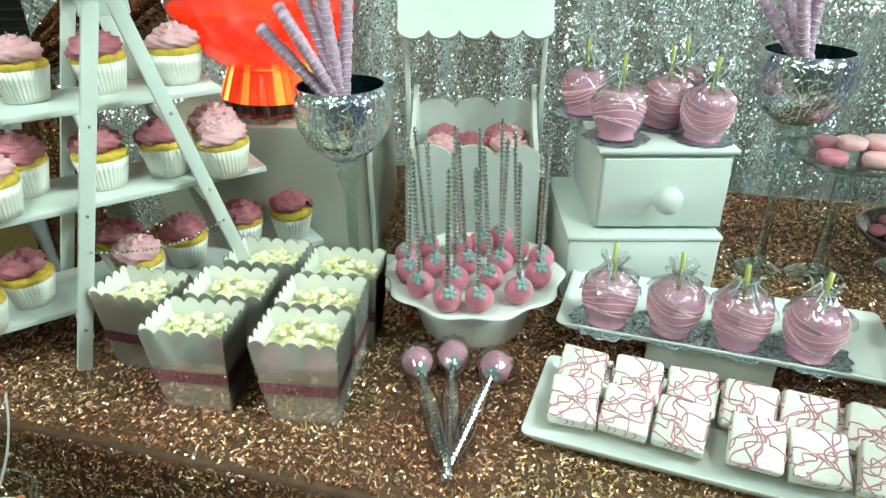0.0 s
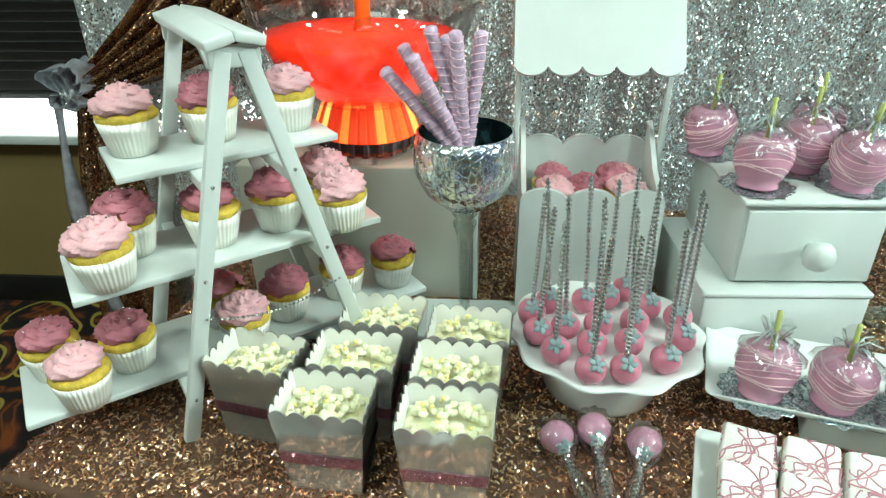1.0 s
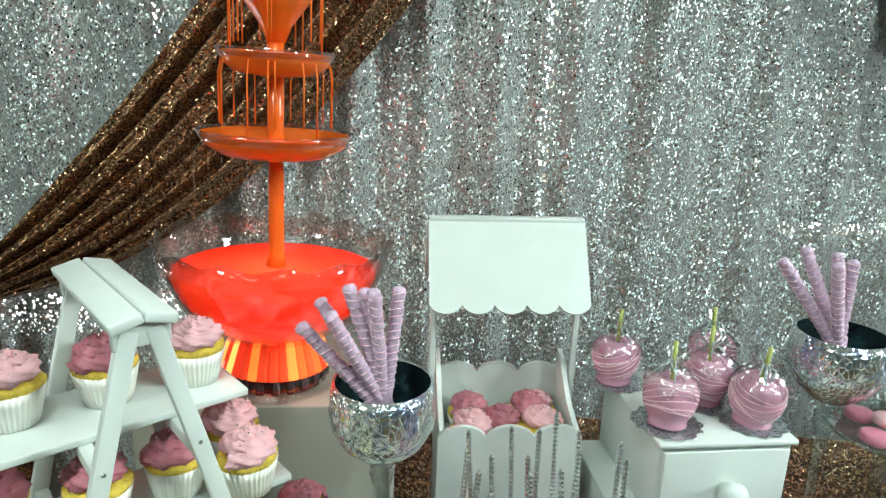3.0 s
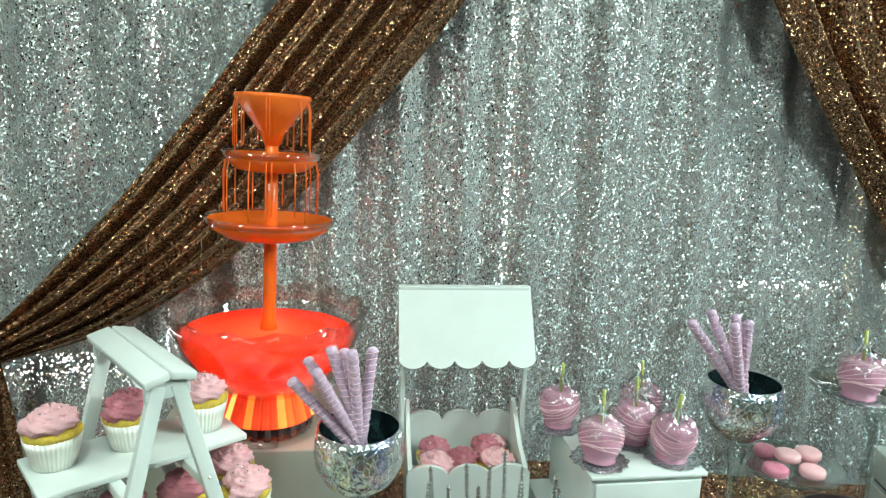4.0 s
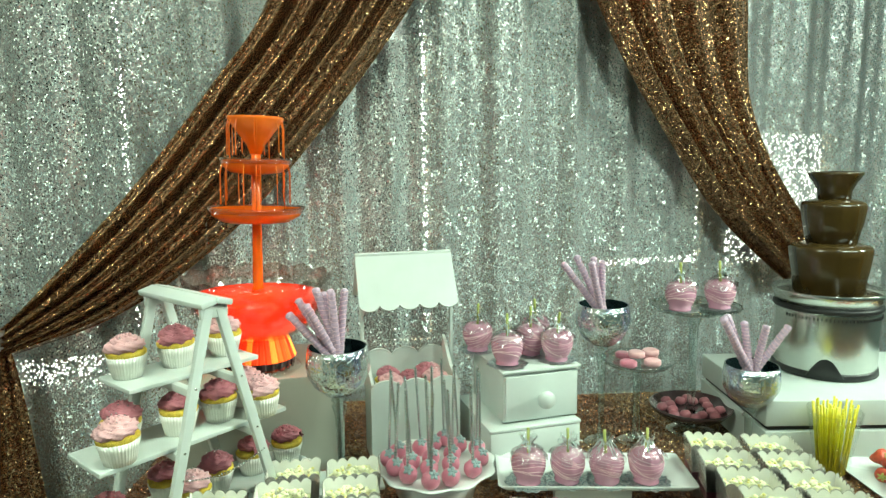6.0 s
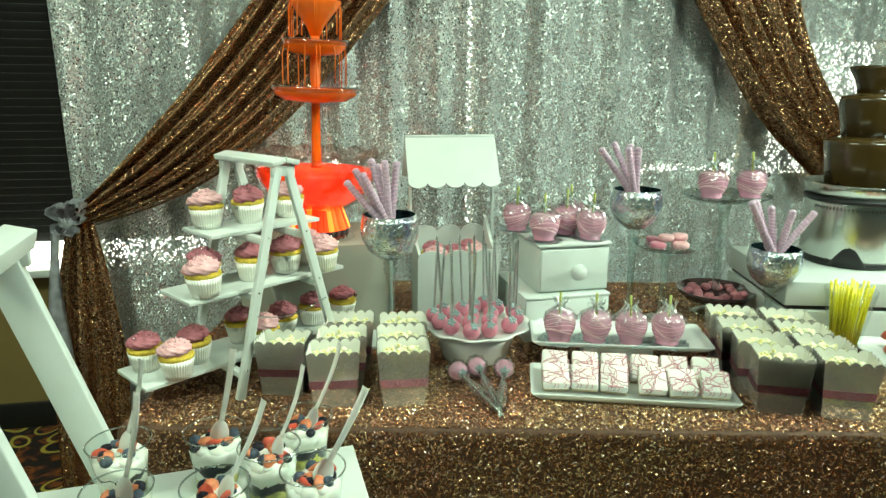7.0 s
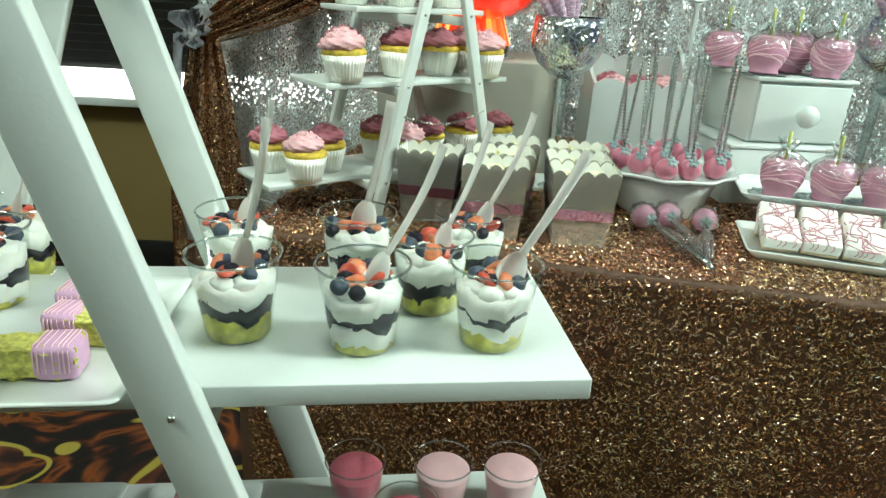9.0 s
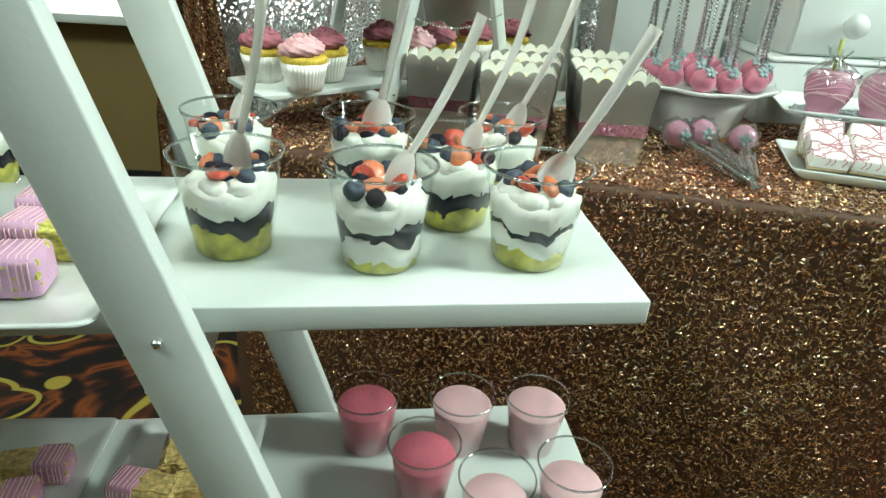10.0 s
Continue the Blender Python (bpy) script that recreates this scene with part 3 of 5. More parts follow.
def spread(rng, n, fixed, span, axis_x):
    """Places on a skirt: along one table edge and down."""
    a, drop = rng.uniform(0, span, n), -rng.uniform(0.004, 0.742, n)
    x, y = (a, np.full(n, fixed)) if axis_x else (np.full(n, fixed), a)
    k = np.where(drop < -0.02, np.minimum(1.0, -drop / 0.6), 0.0)
    out = 0.008 + k * (0.012 + 0.012 * np.sin((x + y * 1.3) * 19 + 1.5 * np.sin((x - y) * 6)))
    if axis_x:
        y = y - out
    else:
        x = x - out
    e, f, z = np.array(EX), np.array(EY), np.array((0.0, 0.0, 1.0))
    c = np.array(FL) + x[:, None] * e + y[:, None] * f + (TZ - 0.004 + drop)[:, None] * z
    one = np.ones((n, 1))
    return (c, one * e, one * z, one * -f) if axis_x else (c, one * f, one * z, one * -e)


def top_spot(rng, n):
    a, b = rng.uniform(0.0, TL, n), rng.uniform(0.0, TD, n)
    e, f, z = np.array(EX), np.array(EY), np.array((0.0, 0.0, 1.0))
    one = np.ones((n, 1))
    return np.array(FL) + a[:, None] * e + b[:, None] * f + (TZ - 0.0045) * z, one * e, one * f, one * z


sequin_strips(110000, lambda r, n: spread(r, n, 0.0, TL, True), 1)
sequin_strips(34000, lambda r, n: spread(r, n, 0.0, TD, False), 2)
sequin_strips(140000, top_spot, 3)

# ---- things: builders ----
def rnd(a, b):
    return random.uniform(a, b)


def make_liner(wave_n=36):
    def w(r, z, a):
        return (r * (1 + 0.028 * math.cos(wave_n * a)), z)
    prof = [(0.0245, 0.0), (0.0275, 0.012), (0.0305, 0.026), (0.034, 0.041), (0.033, 0.0405), (0.030, 0.030)]
    return lathe(prof, wave_n * 4, wave=w)


def make_frosting(phase):
    """A piped rosette: thick ridged ropes of cream wound inwards and up."""
    def rope(u, v):
        turns = 2.6
        a = phase + 2 * math.pi * turns * u
        rad = 0.0245 * (1 - u) ** 0.85 + 0.0015
        tk = 0.0112 * (1 - 0.35 * u)
        b = 2 * math.pi * v
        k = 1 + 0.23 * math.cos(6 * b + 9 * a) + 0.13 * math.cos(7 * a)
        rr = rad + tk * k * math.cos(b)
        return (rr * math.cos(a), rr * math.sin(a), 0.0535 + 0.021 * u ** 0.8 + tk * 0.85 * k * math.sin(b))
    bm = sheet(rope, 110, 22)
    return blob(0.012, (0, 0, 0.068), (1, 1, 0.9), 2, 0.2, bm)


def make_cupcake(cream, label, phase):
    ob = thing("cupcake", label, "cupcake", group="cupcakes")
    part("liner", make_liner(), LINER, ob)
    part("cake", lathe([(0.029, 0.034), (0.0335, 0.041), (0.0345, 0.046), (0.031, 0.050), (0.012, 0.052)], 28,
                       wave=lambda r, z, a: (r * (1 + 0.02 * math.cos(7 * a + 3)), z)), SPONGE, ob)
    top = part("frosting", make_frosting(phase), cream, ob)
    bm = None
    for k in range(9):
        a, r = k * 2.4, 0.006 + 0.0022 * k
        bm = blob(0.0014, (r * math.cos(a), r * math.sin(a), 0.0835 - 0.0006 * k - (r * 9) ** 2 * 0.16), sub=1, bm=bm)
    tagged(part("pearl_sprinkle", bm, BEAD, top), kind="stuff")
    return ob


cup_pale = make_cupcake(PINKCREAM, "vanilla cupcake with pale pink piped frosting in a pleated foil liner", 0.0)
cup_dark = make_cupcake(MAUVECREAM, "vanilla cupcake with dusky rose piped frosting in a pleated foil liner", 1.3)
SPARE = [cup_pale, cup_dark]


def put_cupcake(x, y, z, dark, size=1.0):
    o = copy_thing(cup_dark if dark else cup_pale, pose(x, y, z, rnd(-2, 2), rnd(-2, 2), rnd(0, 360)))
    o.scale = (size, size, size)
    return o


# ---- the small ladder stand on the table ----
U, V = Vector((0.80, 0.60, 0)), Vector((0.60, -0.80, 0))


def lad(u, v, z):
    return U * u + V * v + Vector((0, 0, z))


def ladder(name, label, at, uc, near, far, top_z, base_z, foot_half, top_half, leg_w, leg_d, shelves, top_w, shelf_t, bolt_r, left_half=None, far_shift=0.0):
    """An A-frame shelf: two A's, a split top and boards between them. at(u, v, z) gives the place."""
    ob = thing(name, label, "ladder shelf")
    up = (at(0, 1, 0) - at(0, 0, 0)).normalized()
    for v in (near, far):
        for s in (-1, 1):
            a, b = at(uc + s * (left_half if left_half and s < 0 else foot_half), v, base_z), at(uc + s * top_half + (far_shift if v == far else 0), v, top_z - 0.012)
            lg = part("leg", bar(a, b, leg_w, leg_d, leg_d * 0.12, up), WHITE, ob)
            for z, *_ in shelves:
                k = (z - base_z) / (top_z - base_z)
                q = a.lerp(b, k) + up * (leg_d / 2 + 0.0005) * (1 if v == near else -1)
                part("bolt", blob(bolt_r, q, (1, 1, 1), 1), STEEL, lg)
    for s in (-1, 1):
        mid_n, mid_f = at(uc + s * top_w / 2, near + 0.03 * top_w / 0.06, top_z), at(uc + s * top_w / 2, far - 0.03 * top_w / 0.06, top_z)
        part("top_plank", bar(mid_f, mid_n, top_w * 0.98, shelf_t * 1.3, 0.002, Vector((0, 0, 1)) + 0.25 * s * (at(1, 0, 0) - at(0, 0, 0)).normalized()), WHITE, ob)
    for v in (near + 0.001, far - 0.001):
        part("top_brace", bar(at(uc - top_w * 0.85, v, top_z - top_w * 0.55), at(uc + top_w * 0.85, v, top_z - top_w * 0.55), top_w * 0.7, leg_d * 0.7, 0.002, up), WHITE, ob)
    for z, u0, u1, v0, v1 in shelves:
        c = (v0 + v1) / 2
        part("shelf", bar(at(u0, c, z - shelf_t / 2), at(u1, c, z - shelf_t / 2), abs(v1 - v0), shelf_t, 0.0015, (0, 0, 1)), WHITE, ob)
        for s in (-1, 1):
            k = (z - base_z) / (top_z - base_z)
            fh = left_half if left_half and s < 0 else foot_half
            uu = uc + s * (fh + (top_half - fh) * k)
            part("cleat", bar(at(uu, near - 0.004, z - shelf_t - leg_w * 0.45), at(uu, far + 0.004, z - shelf_t - leg_w * 0.45), leg_w * 0.8, leg_w * 0.8, 0.0015, (0, 0, 1)), WHITE, ob)
    return ob


small = ladder("cupcake_ladder_stand", "small white painted wooden ladder stand with three shelves", lad, 0.222, -0.898, -1.105, 1.247, T, 0.137, 0.012,
               0.019, 0.013, [(1.098, 0.083, 0.361, -1.09, -0.962), (0.98, 0.004, 0.397, -1.055, -0.922), (0.813, -0.086, 0.49, -1.095, -0.957)], 0.034, 0.009, 0.0028)
chain = None
for k in range(30):
    f = k / 29
    p = lad(0.135, -0.888, 0.925).lerp(lad(0.312, -0.888, 0.925), f) - Vector((0, 0, 0.018 * math.sin(math.pi * f)))
    chain = blob(0.0022, p, sub=1, bm=chain)
part("bead_chain", chain, BEAD, small, "silver bead chain strung between the legs")

for (x, y), d in zip([(-0.530, 0.906), (-0.448, 0.960), (-0.360, 1.012)], (0, 1, 0)):
    put_cupcake(x, y, 1.0985, d, 1.07)
for (x, y), d in zip([(-0.525, 0.782), (-0.538, 0.860), (-0.442, 0.893), (-0.370, 0.942), (-0.283, 0.947), (-0.322, 1.016)], (0, 1, 1, 1, 0, 0)):
    put_cupcake(x, y, 0.9805, d, 1.07)
for (x, y), d in zip([(-0.664, 0.818), (-0.590, 0.764), (-0.568, 0.842), (-0.482, 0.950), (-0.426, 0.895), (-0.388, 0.972), (-0.315, 1.034), (-0.240, 1.074)], (1, 0, 1, 1, 0, 1, 1, 1)):
    put_cupcake(x, y, 0.8135, d, 1.05)

# ---- punch fountain on its box ----
riser = thing("riser_box", "satin white display box raising the punch fountain", "box", pose(-0.30, 1.28, T, 0, 0, 0))
part("body", box(0.40, 0.30, 0.246, 0.003), RISER, riser)
part("trim", box(0.008, 0.006, 0.24, 0.001, pose(0.196, -0.153, 0.003)), WHITE, riser)
board = tagged(part("display_board", box(0.46, 0.12, 0.008, 0.002, pose(-0.25, 1.055, T)), WHITE), "flat white display board lying on the cloth", "board")

pf = thing("punch_fountain", "clear punch fountain running with red orange punch on a glowing base", "fountain", pose(-0.298, 1.235, T + 0.247, 0, 1.8, 0))
base = part("base", lathe([(0.10, 0), (0.105, 0.004), (0.10, 0.010), (0.085, 0.016), (0.07, 0.022)], 48), BOWLGLASS, pf, "clear plastic foot")
part("dark_ring", lathe([(0.078, 0.006), (0.082, 0.010), (0.082, 0.03), (0.072, 0.034)], 40), BLACKPL, base)
ringp = part("light_ring", lathe([(0.058, 0.034), (0.062, 0.034), (0.060, 0.040), (0.056, 0.040), (0.058, 0.034)], 40, caps=False), BLACKPL, pf, "ring that carries the glowing facets")
facet = None
for k in range(34):
    a = 2 * math.pi * k / 34
    m = pose(0.088 * math.cos(a), 0.088 * math.sin(a), 0.031, 0, 0, math.degrees(a) + 90) @ pose(0, 0, 0, -20)
    if facet is None:
        facet = part("facet", lathe([(0.0078, 0.0), (0.0082, 0.004), (0.0072, 0.055), (0.005, 0.058)], 6, m=Matrix.Diagonal((1, 0.5, 1, 1))), GLOW, ringp, "glowing cut facet", smooth=False, at=m)
    else:
        twin(facet, ringp, m)
for k in range(22):
    a = 2 * math.pi * k / 22
    m = pose(0.084 * math.cos(a), 0.084 * math.sin(a), 0.006, 0, 0, math.degrees(a) + 90)
    if k == 0:
        cut = part("base_rib", lathe([(0.006, 0.0), (0.007, 0.003), (0.006, 0.024), (0.004, 0.026)], 6, m=Matrix.Diagonal((1, 0.5, 1, 1))), DARKGLASS, base, "dark cut glass rib", smooth=False, at=m)
    else:
        twin(cut, base, m)
def scallop(r, z, a):
    k = max(0.0, (z - 0.19) / 0.045)
    return (r * (1 + 0.02 * k * math.cos(14 * a)), z + 0.006 * k * math.cos(14 * a))
part("bowl", lathe([(0.045, 0.082), (0.088, 0.087), (0.126, 0.112), (0.155, 0.152), (0.171, 0.195), (0.183, 0.238), (0.180, 0.238), (0.168, 0.195), (0.152, 0.154), (0.123, 0.116), (0.086, 0.092), (0.04, 0.087)], 56, wave=scallop, caps=False), BOWLGLASS, pf, "clear plastic bowl with a wavy rim")
part("punch", lathe([(0.02, 0.090), (0.084, 0.094), (0.120, 0.118), (0.148, 0.155), (0.160, 0.184), (0.158, 0.189), (0.10, 0.191), (0.02, 0.194)], 48), PUNCH, pf, "red orange punch")
part("column", lathe([(0.017, 0.19), (0.0125, 0.21), (0.0115, 0.37), (0.0115, 0.60)], 16), PUNCHFOAM, pf)


def tray(z, r, h):
    t = part("tier", lathe([(0.014, z - 0.01), (r * 0.72, z - 0.004), (r * 0.93, z + h * 0.4), (r, z + h), (r * 0.985, z + h + 0.002), (r * 0.9, z + h * 0.55), (0.014, z + h * 0.5)], 40), PUNCHFOAM, pf)
    part("rim", lathe([(r * 1.0, z + h * 0.7), (r * 1.05, z + h * 1.25), (r * 1.035, z + h * 1.25), (r * 0.985, z + h * 0.7)], 40, caps=False), BOWLGLASS, t, "clear plastic rim")


tray(0.375, 0.112, 0.026)
tray(0.495, 0.083, 0.024)
part("spout_cup", lathe([(0.013, 0.535), (0.022, 0.558), (0.044, 0.588), (0.066, 0.618), (0.064, 0.624), (0.02, 0.622)], 32,
                        wave=lambda r, z, a: (r * (1 + 0.03 * math.cos(9 * a)), z)), PUNCHFOAM, pf)
for r0, z0, z1, n in ((0.063, 0.617, 0.52, 15), (0.080, 0.508, 0.40, 15), (0.108, 0.39, 0.20, 12)):
    for k in range(n):
        a = 2 * math.pi * k / n + 0.3 * rnd(-1, 1)
        rr = r0 + (0.004 if z1 > 0.3 else 0.012)
        zz = z1 + (rnd(0, 0.09) if z1 < 0.3 else rnd(0, 0.02))
        part("stream", tube([(r0 * math.cos(a), r0 * math.sin(a), z0), (rr * math.cos(a), rr * math.sin(a), z0 - 0.02), (rr * math.cos(a), rr * math.sin(a), zz)], 0.0011, 5), PUNCHFOAM if z1 > 0.3 else CUPFILM, pf)
glow = bpy.data.lights.new("fountain_lamp", "POINT")
glow.energy, glow.color, glow.shadow_soft_size = 1.7, (1.0, 0.27, 0.17), 0.02
new("fountain_lamp", glow).location = (-0.294, 1.235, T + 0.247 + 0.125)


# ---- goblets with dipped wafer sticks ----
def goblet(x, y, z_rim, r, seed, lean):
    h = z_rim - T
    g = thing("mercury_goblet", "tall silver crackled mercury glass goblet holding lavender dipped sticks", "goblet", pose(x, y, T), "goblets")
    b = h - 0.115 * r / 0.066
    s = r / 0.066
    part("bowl", lathe([(0.010, b), (0.030 * s, b + 0.006), (0.055 * s, b + 0.028 * s), (0.069 * s, b + 0.055 * s), (0.0715 * s, b + 0.075 * s), (0.069 * s, b + 0.098 * s), (r, h), (r - 0.003, h)], 48, caps=False), MERCURY, g)
    part("lining", lathe([(0.005, b + 0.006), (0.05 * s, b + 0.030 * s), (0.0655 * s, b + 0.056 * s), (0.0685 * s, b + 0.075 * s), (0.066 * s, b + 0.098 * s), (r - 0.003, h)], 48, caps=False), INNER, g, "dark mirrored inside")
    part("stem", lathe([(0.017, 0.012), (0.010, 0.03), (0.008, 0.06), (0.009, b * 0.5), (0.011, b * 0.8), (0.018, b - 0.022), (0.011, b - 0.016), (0.019, b - 0.008), (0.014, b + 0.002)], 20), GLASSY, g, "clear glass stem")
    part("foot", lathe([(0.046, 0), (0.047, 0.003), (0.030, 0.008), (0.015, 0.016)], 36), GLASSY, g, "clear glass foot")
    random.seed(seed)
    for k, (dx, dz) in enumerate(lean):
        dy = rnd(-0.03, 0.03)
        top_p = Vector((x + dx, y + dy, T + h + dz))
        foot_p = Vector((x - dx * 0.30 + rnd(-0.008, 0.008), y - dy * 0.4, T + b + 0.032))
        d = top_p - foot_p
        st = thing("dipped_stick", "lavender candy dipped pretzel stick with ringed drizzle", "candy stick", Matrix.Translation(foot_p) @ d.to_track_quat("Z", "Y").to_matrix().to_4x4(), "dipped sticks")
        ph = rnd(0, 6)
        prof = [(0.0086 + 0.0006 * math.sin(i * 1.9 + ph) + 0.0004 * math.sin(i * 4.1), d.length * i / 40) for i in range(41)]
        part("coated_stick", lathe([(0.003, -0.001)] + prof + [(0.004, d.length + 0.003)], 12, wave=lambda r, z, a: (r * (1 + 0.05 * math.sin(3 * a + 190 * z + ph)), z)), LAVENDER, st)
        ring = None
        for i in range(14):
            z = d.length * (0.35 + 0.62 * i / 13)
            ring = tube([(0.0094 * math.cos(a), 0.0094 * math.sin(a), z + 0.004 * math.sin(a + ph)) for a in [j * math.pi / 5 for j in range(11)]], 0.0007, 4, ring)
        tagged(part("drizzle", ring, PINKLINE, st), kind="stuff")
    return g


goblet(-0.118, 1.01, 1.096, 0.067, 3, [(-0.104, 0.084), (-0.082, 0.110), (-0.066, 0.104), (-0.044, 0.136), (-0.026, 0.120), (-0.012, 0.132), (0.020, 0.128)])
goblet(0.586, 1.10, 1.128, 0.066, 5, [(-0.112, 0.112), (-0.066, 0.126), (-0.050, 0.116), (-0.026, 0.122), (-0.006, 0.114)])
goblet(0.892, 0.905, 0.995, 0.063, 8, [(-0.100, 0.126), (-0.078, 0.122), (-0.055, 0.122), (-0.030, 0.110), (0.022, 0.100), (0.088, 0.094)])

# ---- candy cart ----
cart = thing("candy_cart", "small white wooden candy cart with scalloped awning roof", "candy cart", pose(0.078, 1.17, T))


def scalloped(w, h, n, amp, t, top=True):
    """A board whose edge is cut in n round scallops."""
    bm = bmesh.new()
    pts = []
    steps = n * 10
    for i in range(steps + 1):
        x = -w / 2 + w * i / steps
        pts.append((x, amp * abs(math.sin(math.pi * n * i / steps)) ** 0.6))
    if top:
        outline = [(-w / 2, 0.0), (w / 2, 0.0)] + [(x, h + a) for x, a in reversed(pts)]
    else:
        outline = [(x, -a) for x, a in pts] + [(w / 2, h), (-w / 2, h)]
    f = bm.faces.new([bm.verts.new((x, 0, z)) for x, z in outline])
    r = bmesh.ops.extrude_face_region(bm, geom=[f])
    for v in r["geom"]:
        if isinstance(v, bmesh.types.BMVert):
            v.co.y += t
    return bm


part("front_panel", scalloped(0.225, 0.208, 3, 0.018, 0.008), WHITE, cart, at=pose(0, -0.072, 0), smooth=False)
part("back_panel", scalloped(0.215, 0.25, 3, 0.018, 0.008), WHITE, cart, at=pose(0, 0.068, 0), smooth=False)
for s in (-1, 1):
    bm = bmesh.new()
    f = bm.faces.new([bm.verts.new((0, y, z)) for y, z in ((-0.064, 0), (0.067, 0), (0.067, 0.295), (0.05, 0.285), (-0.01, 0.235), (-0.064, 0.215))])
    r = bmesh.ops.extrude_face_region(bm, geom=[f])
    for v in r["geom"]:
        if isinstance(v, bmesh.types.BMVert):
            v.co.x += 0.008
    part("side_panel", bm, WHITE, cart, at=pose(s * 0.106 - 0.004, 0, 0), smooth=False)
    part("post", box(0.009, 0.009, 0.235, 0.001, pose(s * 0.112 + 0.006 * s, 0.03, 0.2)), WHITE, cart)
part("tray_floor", box(0.204, 0.13, 0.006, 0.001, pose(0, 0, 0.148)), WHITE, cart)
awn = part("awning_front", scalloped(0.255, 0.142, 5, 0.014, 0.007, False), WHITE, cart, at=pose(0, -0.012, 0.402, -31), smooth=False)
part("awning_back", box(0.255, 0.007, 0.13, 0.001, pose(0, 0.130, 0.405, 27)), WHITE, cart)
part("ridge", box(0.255, 0.02, 0.009, 0.002, pose(0, 0.068, 0.516)), WHITE, cart)
for x, y, d in ((0.012, 1.195, 1), (0.062, 1.150, 1), (0.115, 1.20, 1), (0.010, 1.138, 0), (0.125, 1.146, 0)):
    put_cupcake(x + 0.012, y, T + 0.1545, d, 0.98)
put_cupcake(0.145, 1.213, T + 0.1545, 0, 0.9)

# ---- cake stand with cake pops ----
stand = thing("cake_stand", "white ceramic cake stand with a scalloped rim", "cake stand", pose(0.083, 0.92, T))
part("plate", lathe([(0.06, 0.074), (0.105, 0.078), (0.128, 0.082), (0.135, 0.088), (0.131, 0.090), (0.118, 0.085), (0.04, 0.084)], 96,
                    wave=lambda r, z, a: (r * (1 + (0.035 * math.cos(10 * a) if r > 0.12 else 0)), z)), CERAMIC, stand)
part("pedestal", lathe([(0.078, 0.0), (0.082, 0.003), (0.084, 0.01), (0.094, 0.045), (0.103, 0.070), (0.098, 0.0745)], 48), CERAMIC, stand)


def make_pop(wrapped):
    ob = thing("cake_pop", "pink cake pop with grey sugar flower on a silver beaded stick" if not wrapped else
               "pink cake pop wrapped in clear cellophane lying on the cloth", "cake pop", group="wrapped cake pops" if wrapped else "cake pops on the stand")
    part("ball", blob(0.0215, (0, 0, 0.0205), (1, 1, 0.95), 3, 0.05), PINKCANDY if wrapped else POPPINK, ob)
    bm = None
    n = 27
    for k in range(n):
        bm = blob(0.0049, (0, 0, 0.042 + k * 0.0066), (1, 1, 0.62), 1, bm=bm)
    part("beaded_stick", tube([(0, 0, 0.03), (0, 0, 0.042 + n * 0.0066)], 0.0022, 6, bm), BEAD, ob, smooth=False)
    fl = None
    for k in range(5):
        a = 2 * math.pi * k / 5
        fl = merge(fl, blob(0.0058, (0, 0, 0), (1, 0.72, 0.3), 2), pose(0.0068 * math.cos(a), 0.0068 * math.sin(a), 0, 0, 0, math.degrees(a)))
    fl = blob(0.0025, (0, 0, 0.002), sub=1, bm=fl)
    part("sugar_flower", fl, GREYBOW, ob, "grey sugar flower", at=pose(0.002, -0.0125, 0.0385, 38) if not wrapped else pose(0, -0.004, 0.041, 15))
    if wrapped:
        part("cellophane", lathe([(0.003, -0.003), (0.021, 0.002), (0.026, 0.018), (0.024, 0.034), (0.013, 0.052), (0.006, 0.066), (0.011, 0.10), (0.012, 0.15), (0.009, 0.19)], 30,
                                 wave=lambda r, z, a: (r * (1 + 0.16 * math.sin(5 * a + 60 * z) * (z > 0.04) + 0.1 * math.sin(9 * a - 120 * z)), z), caps=False), CELLO, ob, "crinkled clear cellophane tied over the ball")
    return ob


pop, pop_wrapped = make_pop(False), make_pop(True)
SPARE += [pop, pop_wrapped]
pops = [(0.008, 0.852), (0.048, 0.815), (0.093, 0.818), (0.148, 0.841), (0.177, 0.884), (-0.014, 0.893), (0.027, 0.905), (0.073, 0.915), (0.122, 0.921), (0.108, 0.872), (0.057, 0.866), (-0.020, 0.940), (0.150, 0.962), (0.094, 0.985), (0.010, 0.968), (0.062, 0.972), (0.125, 1.005), (0.185, 0.935)]
for x, y in pops:
    o = copy_thing(pop, pose(x, y, T + 0.0845, rnd(-4, 4), rnd(-4, 4), rnd(-25, 25)))
    o.scale = (0.93, 0.93, 0.97)
for (x, y), tip in zip([(0.008, 0.775), (0.057, 0.792), (0.117, 0.770)], [(0.045, 0.648), (0.060, 0.632), (0.075, 0.645)]):
    d = Vector((tip[0] - x, tip[1] - y, -0.012))
    q = d.to_track_quat("Z", "Y").to_matrix().to_4x4()
    copy_thing(pop_wrapped, Matrix.Translation((x, y, T + 0.026)) @ q @ pose(0, 0, -0.02, 0, 0, rnd(-30, 30) + 180))


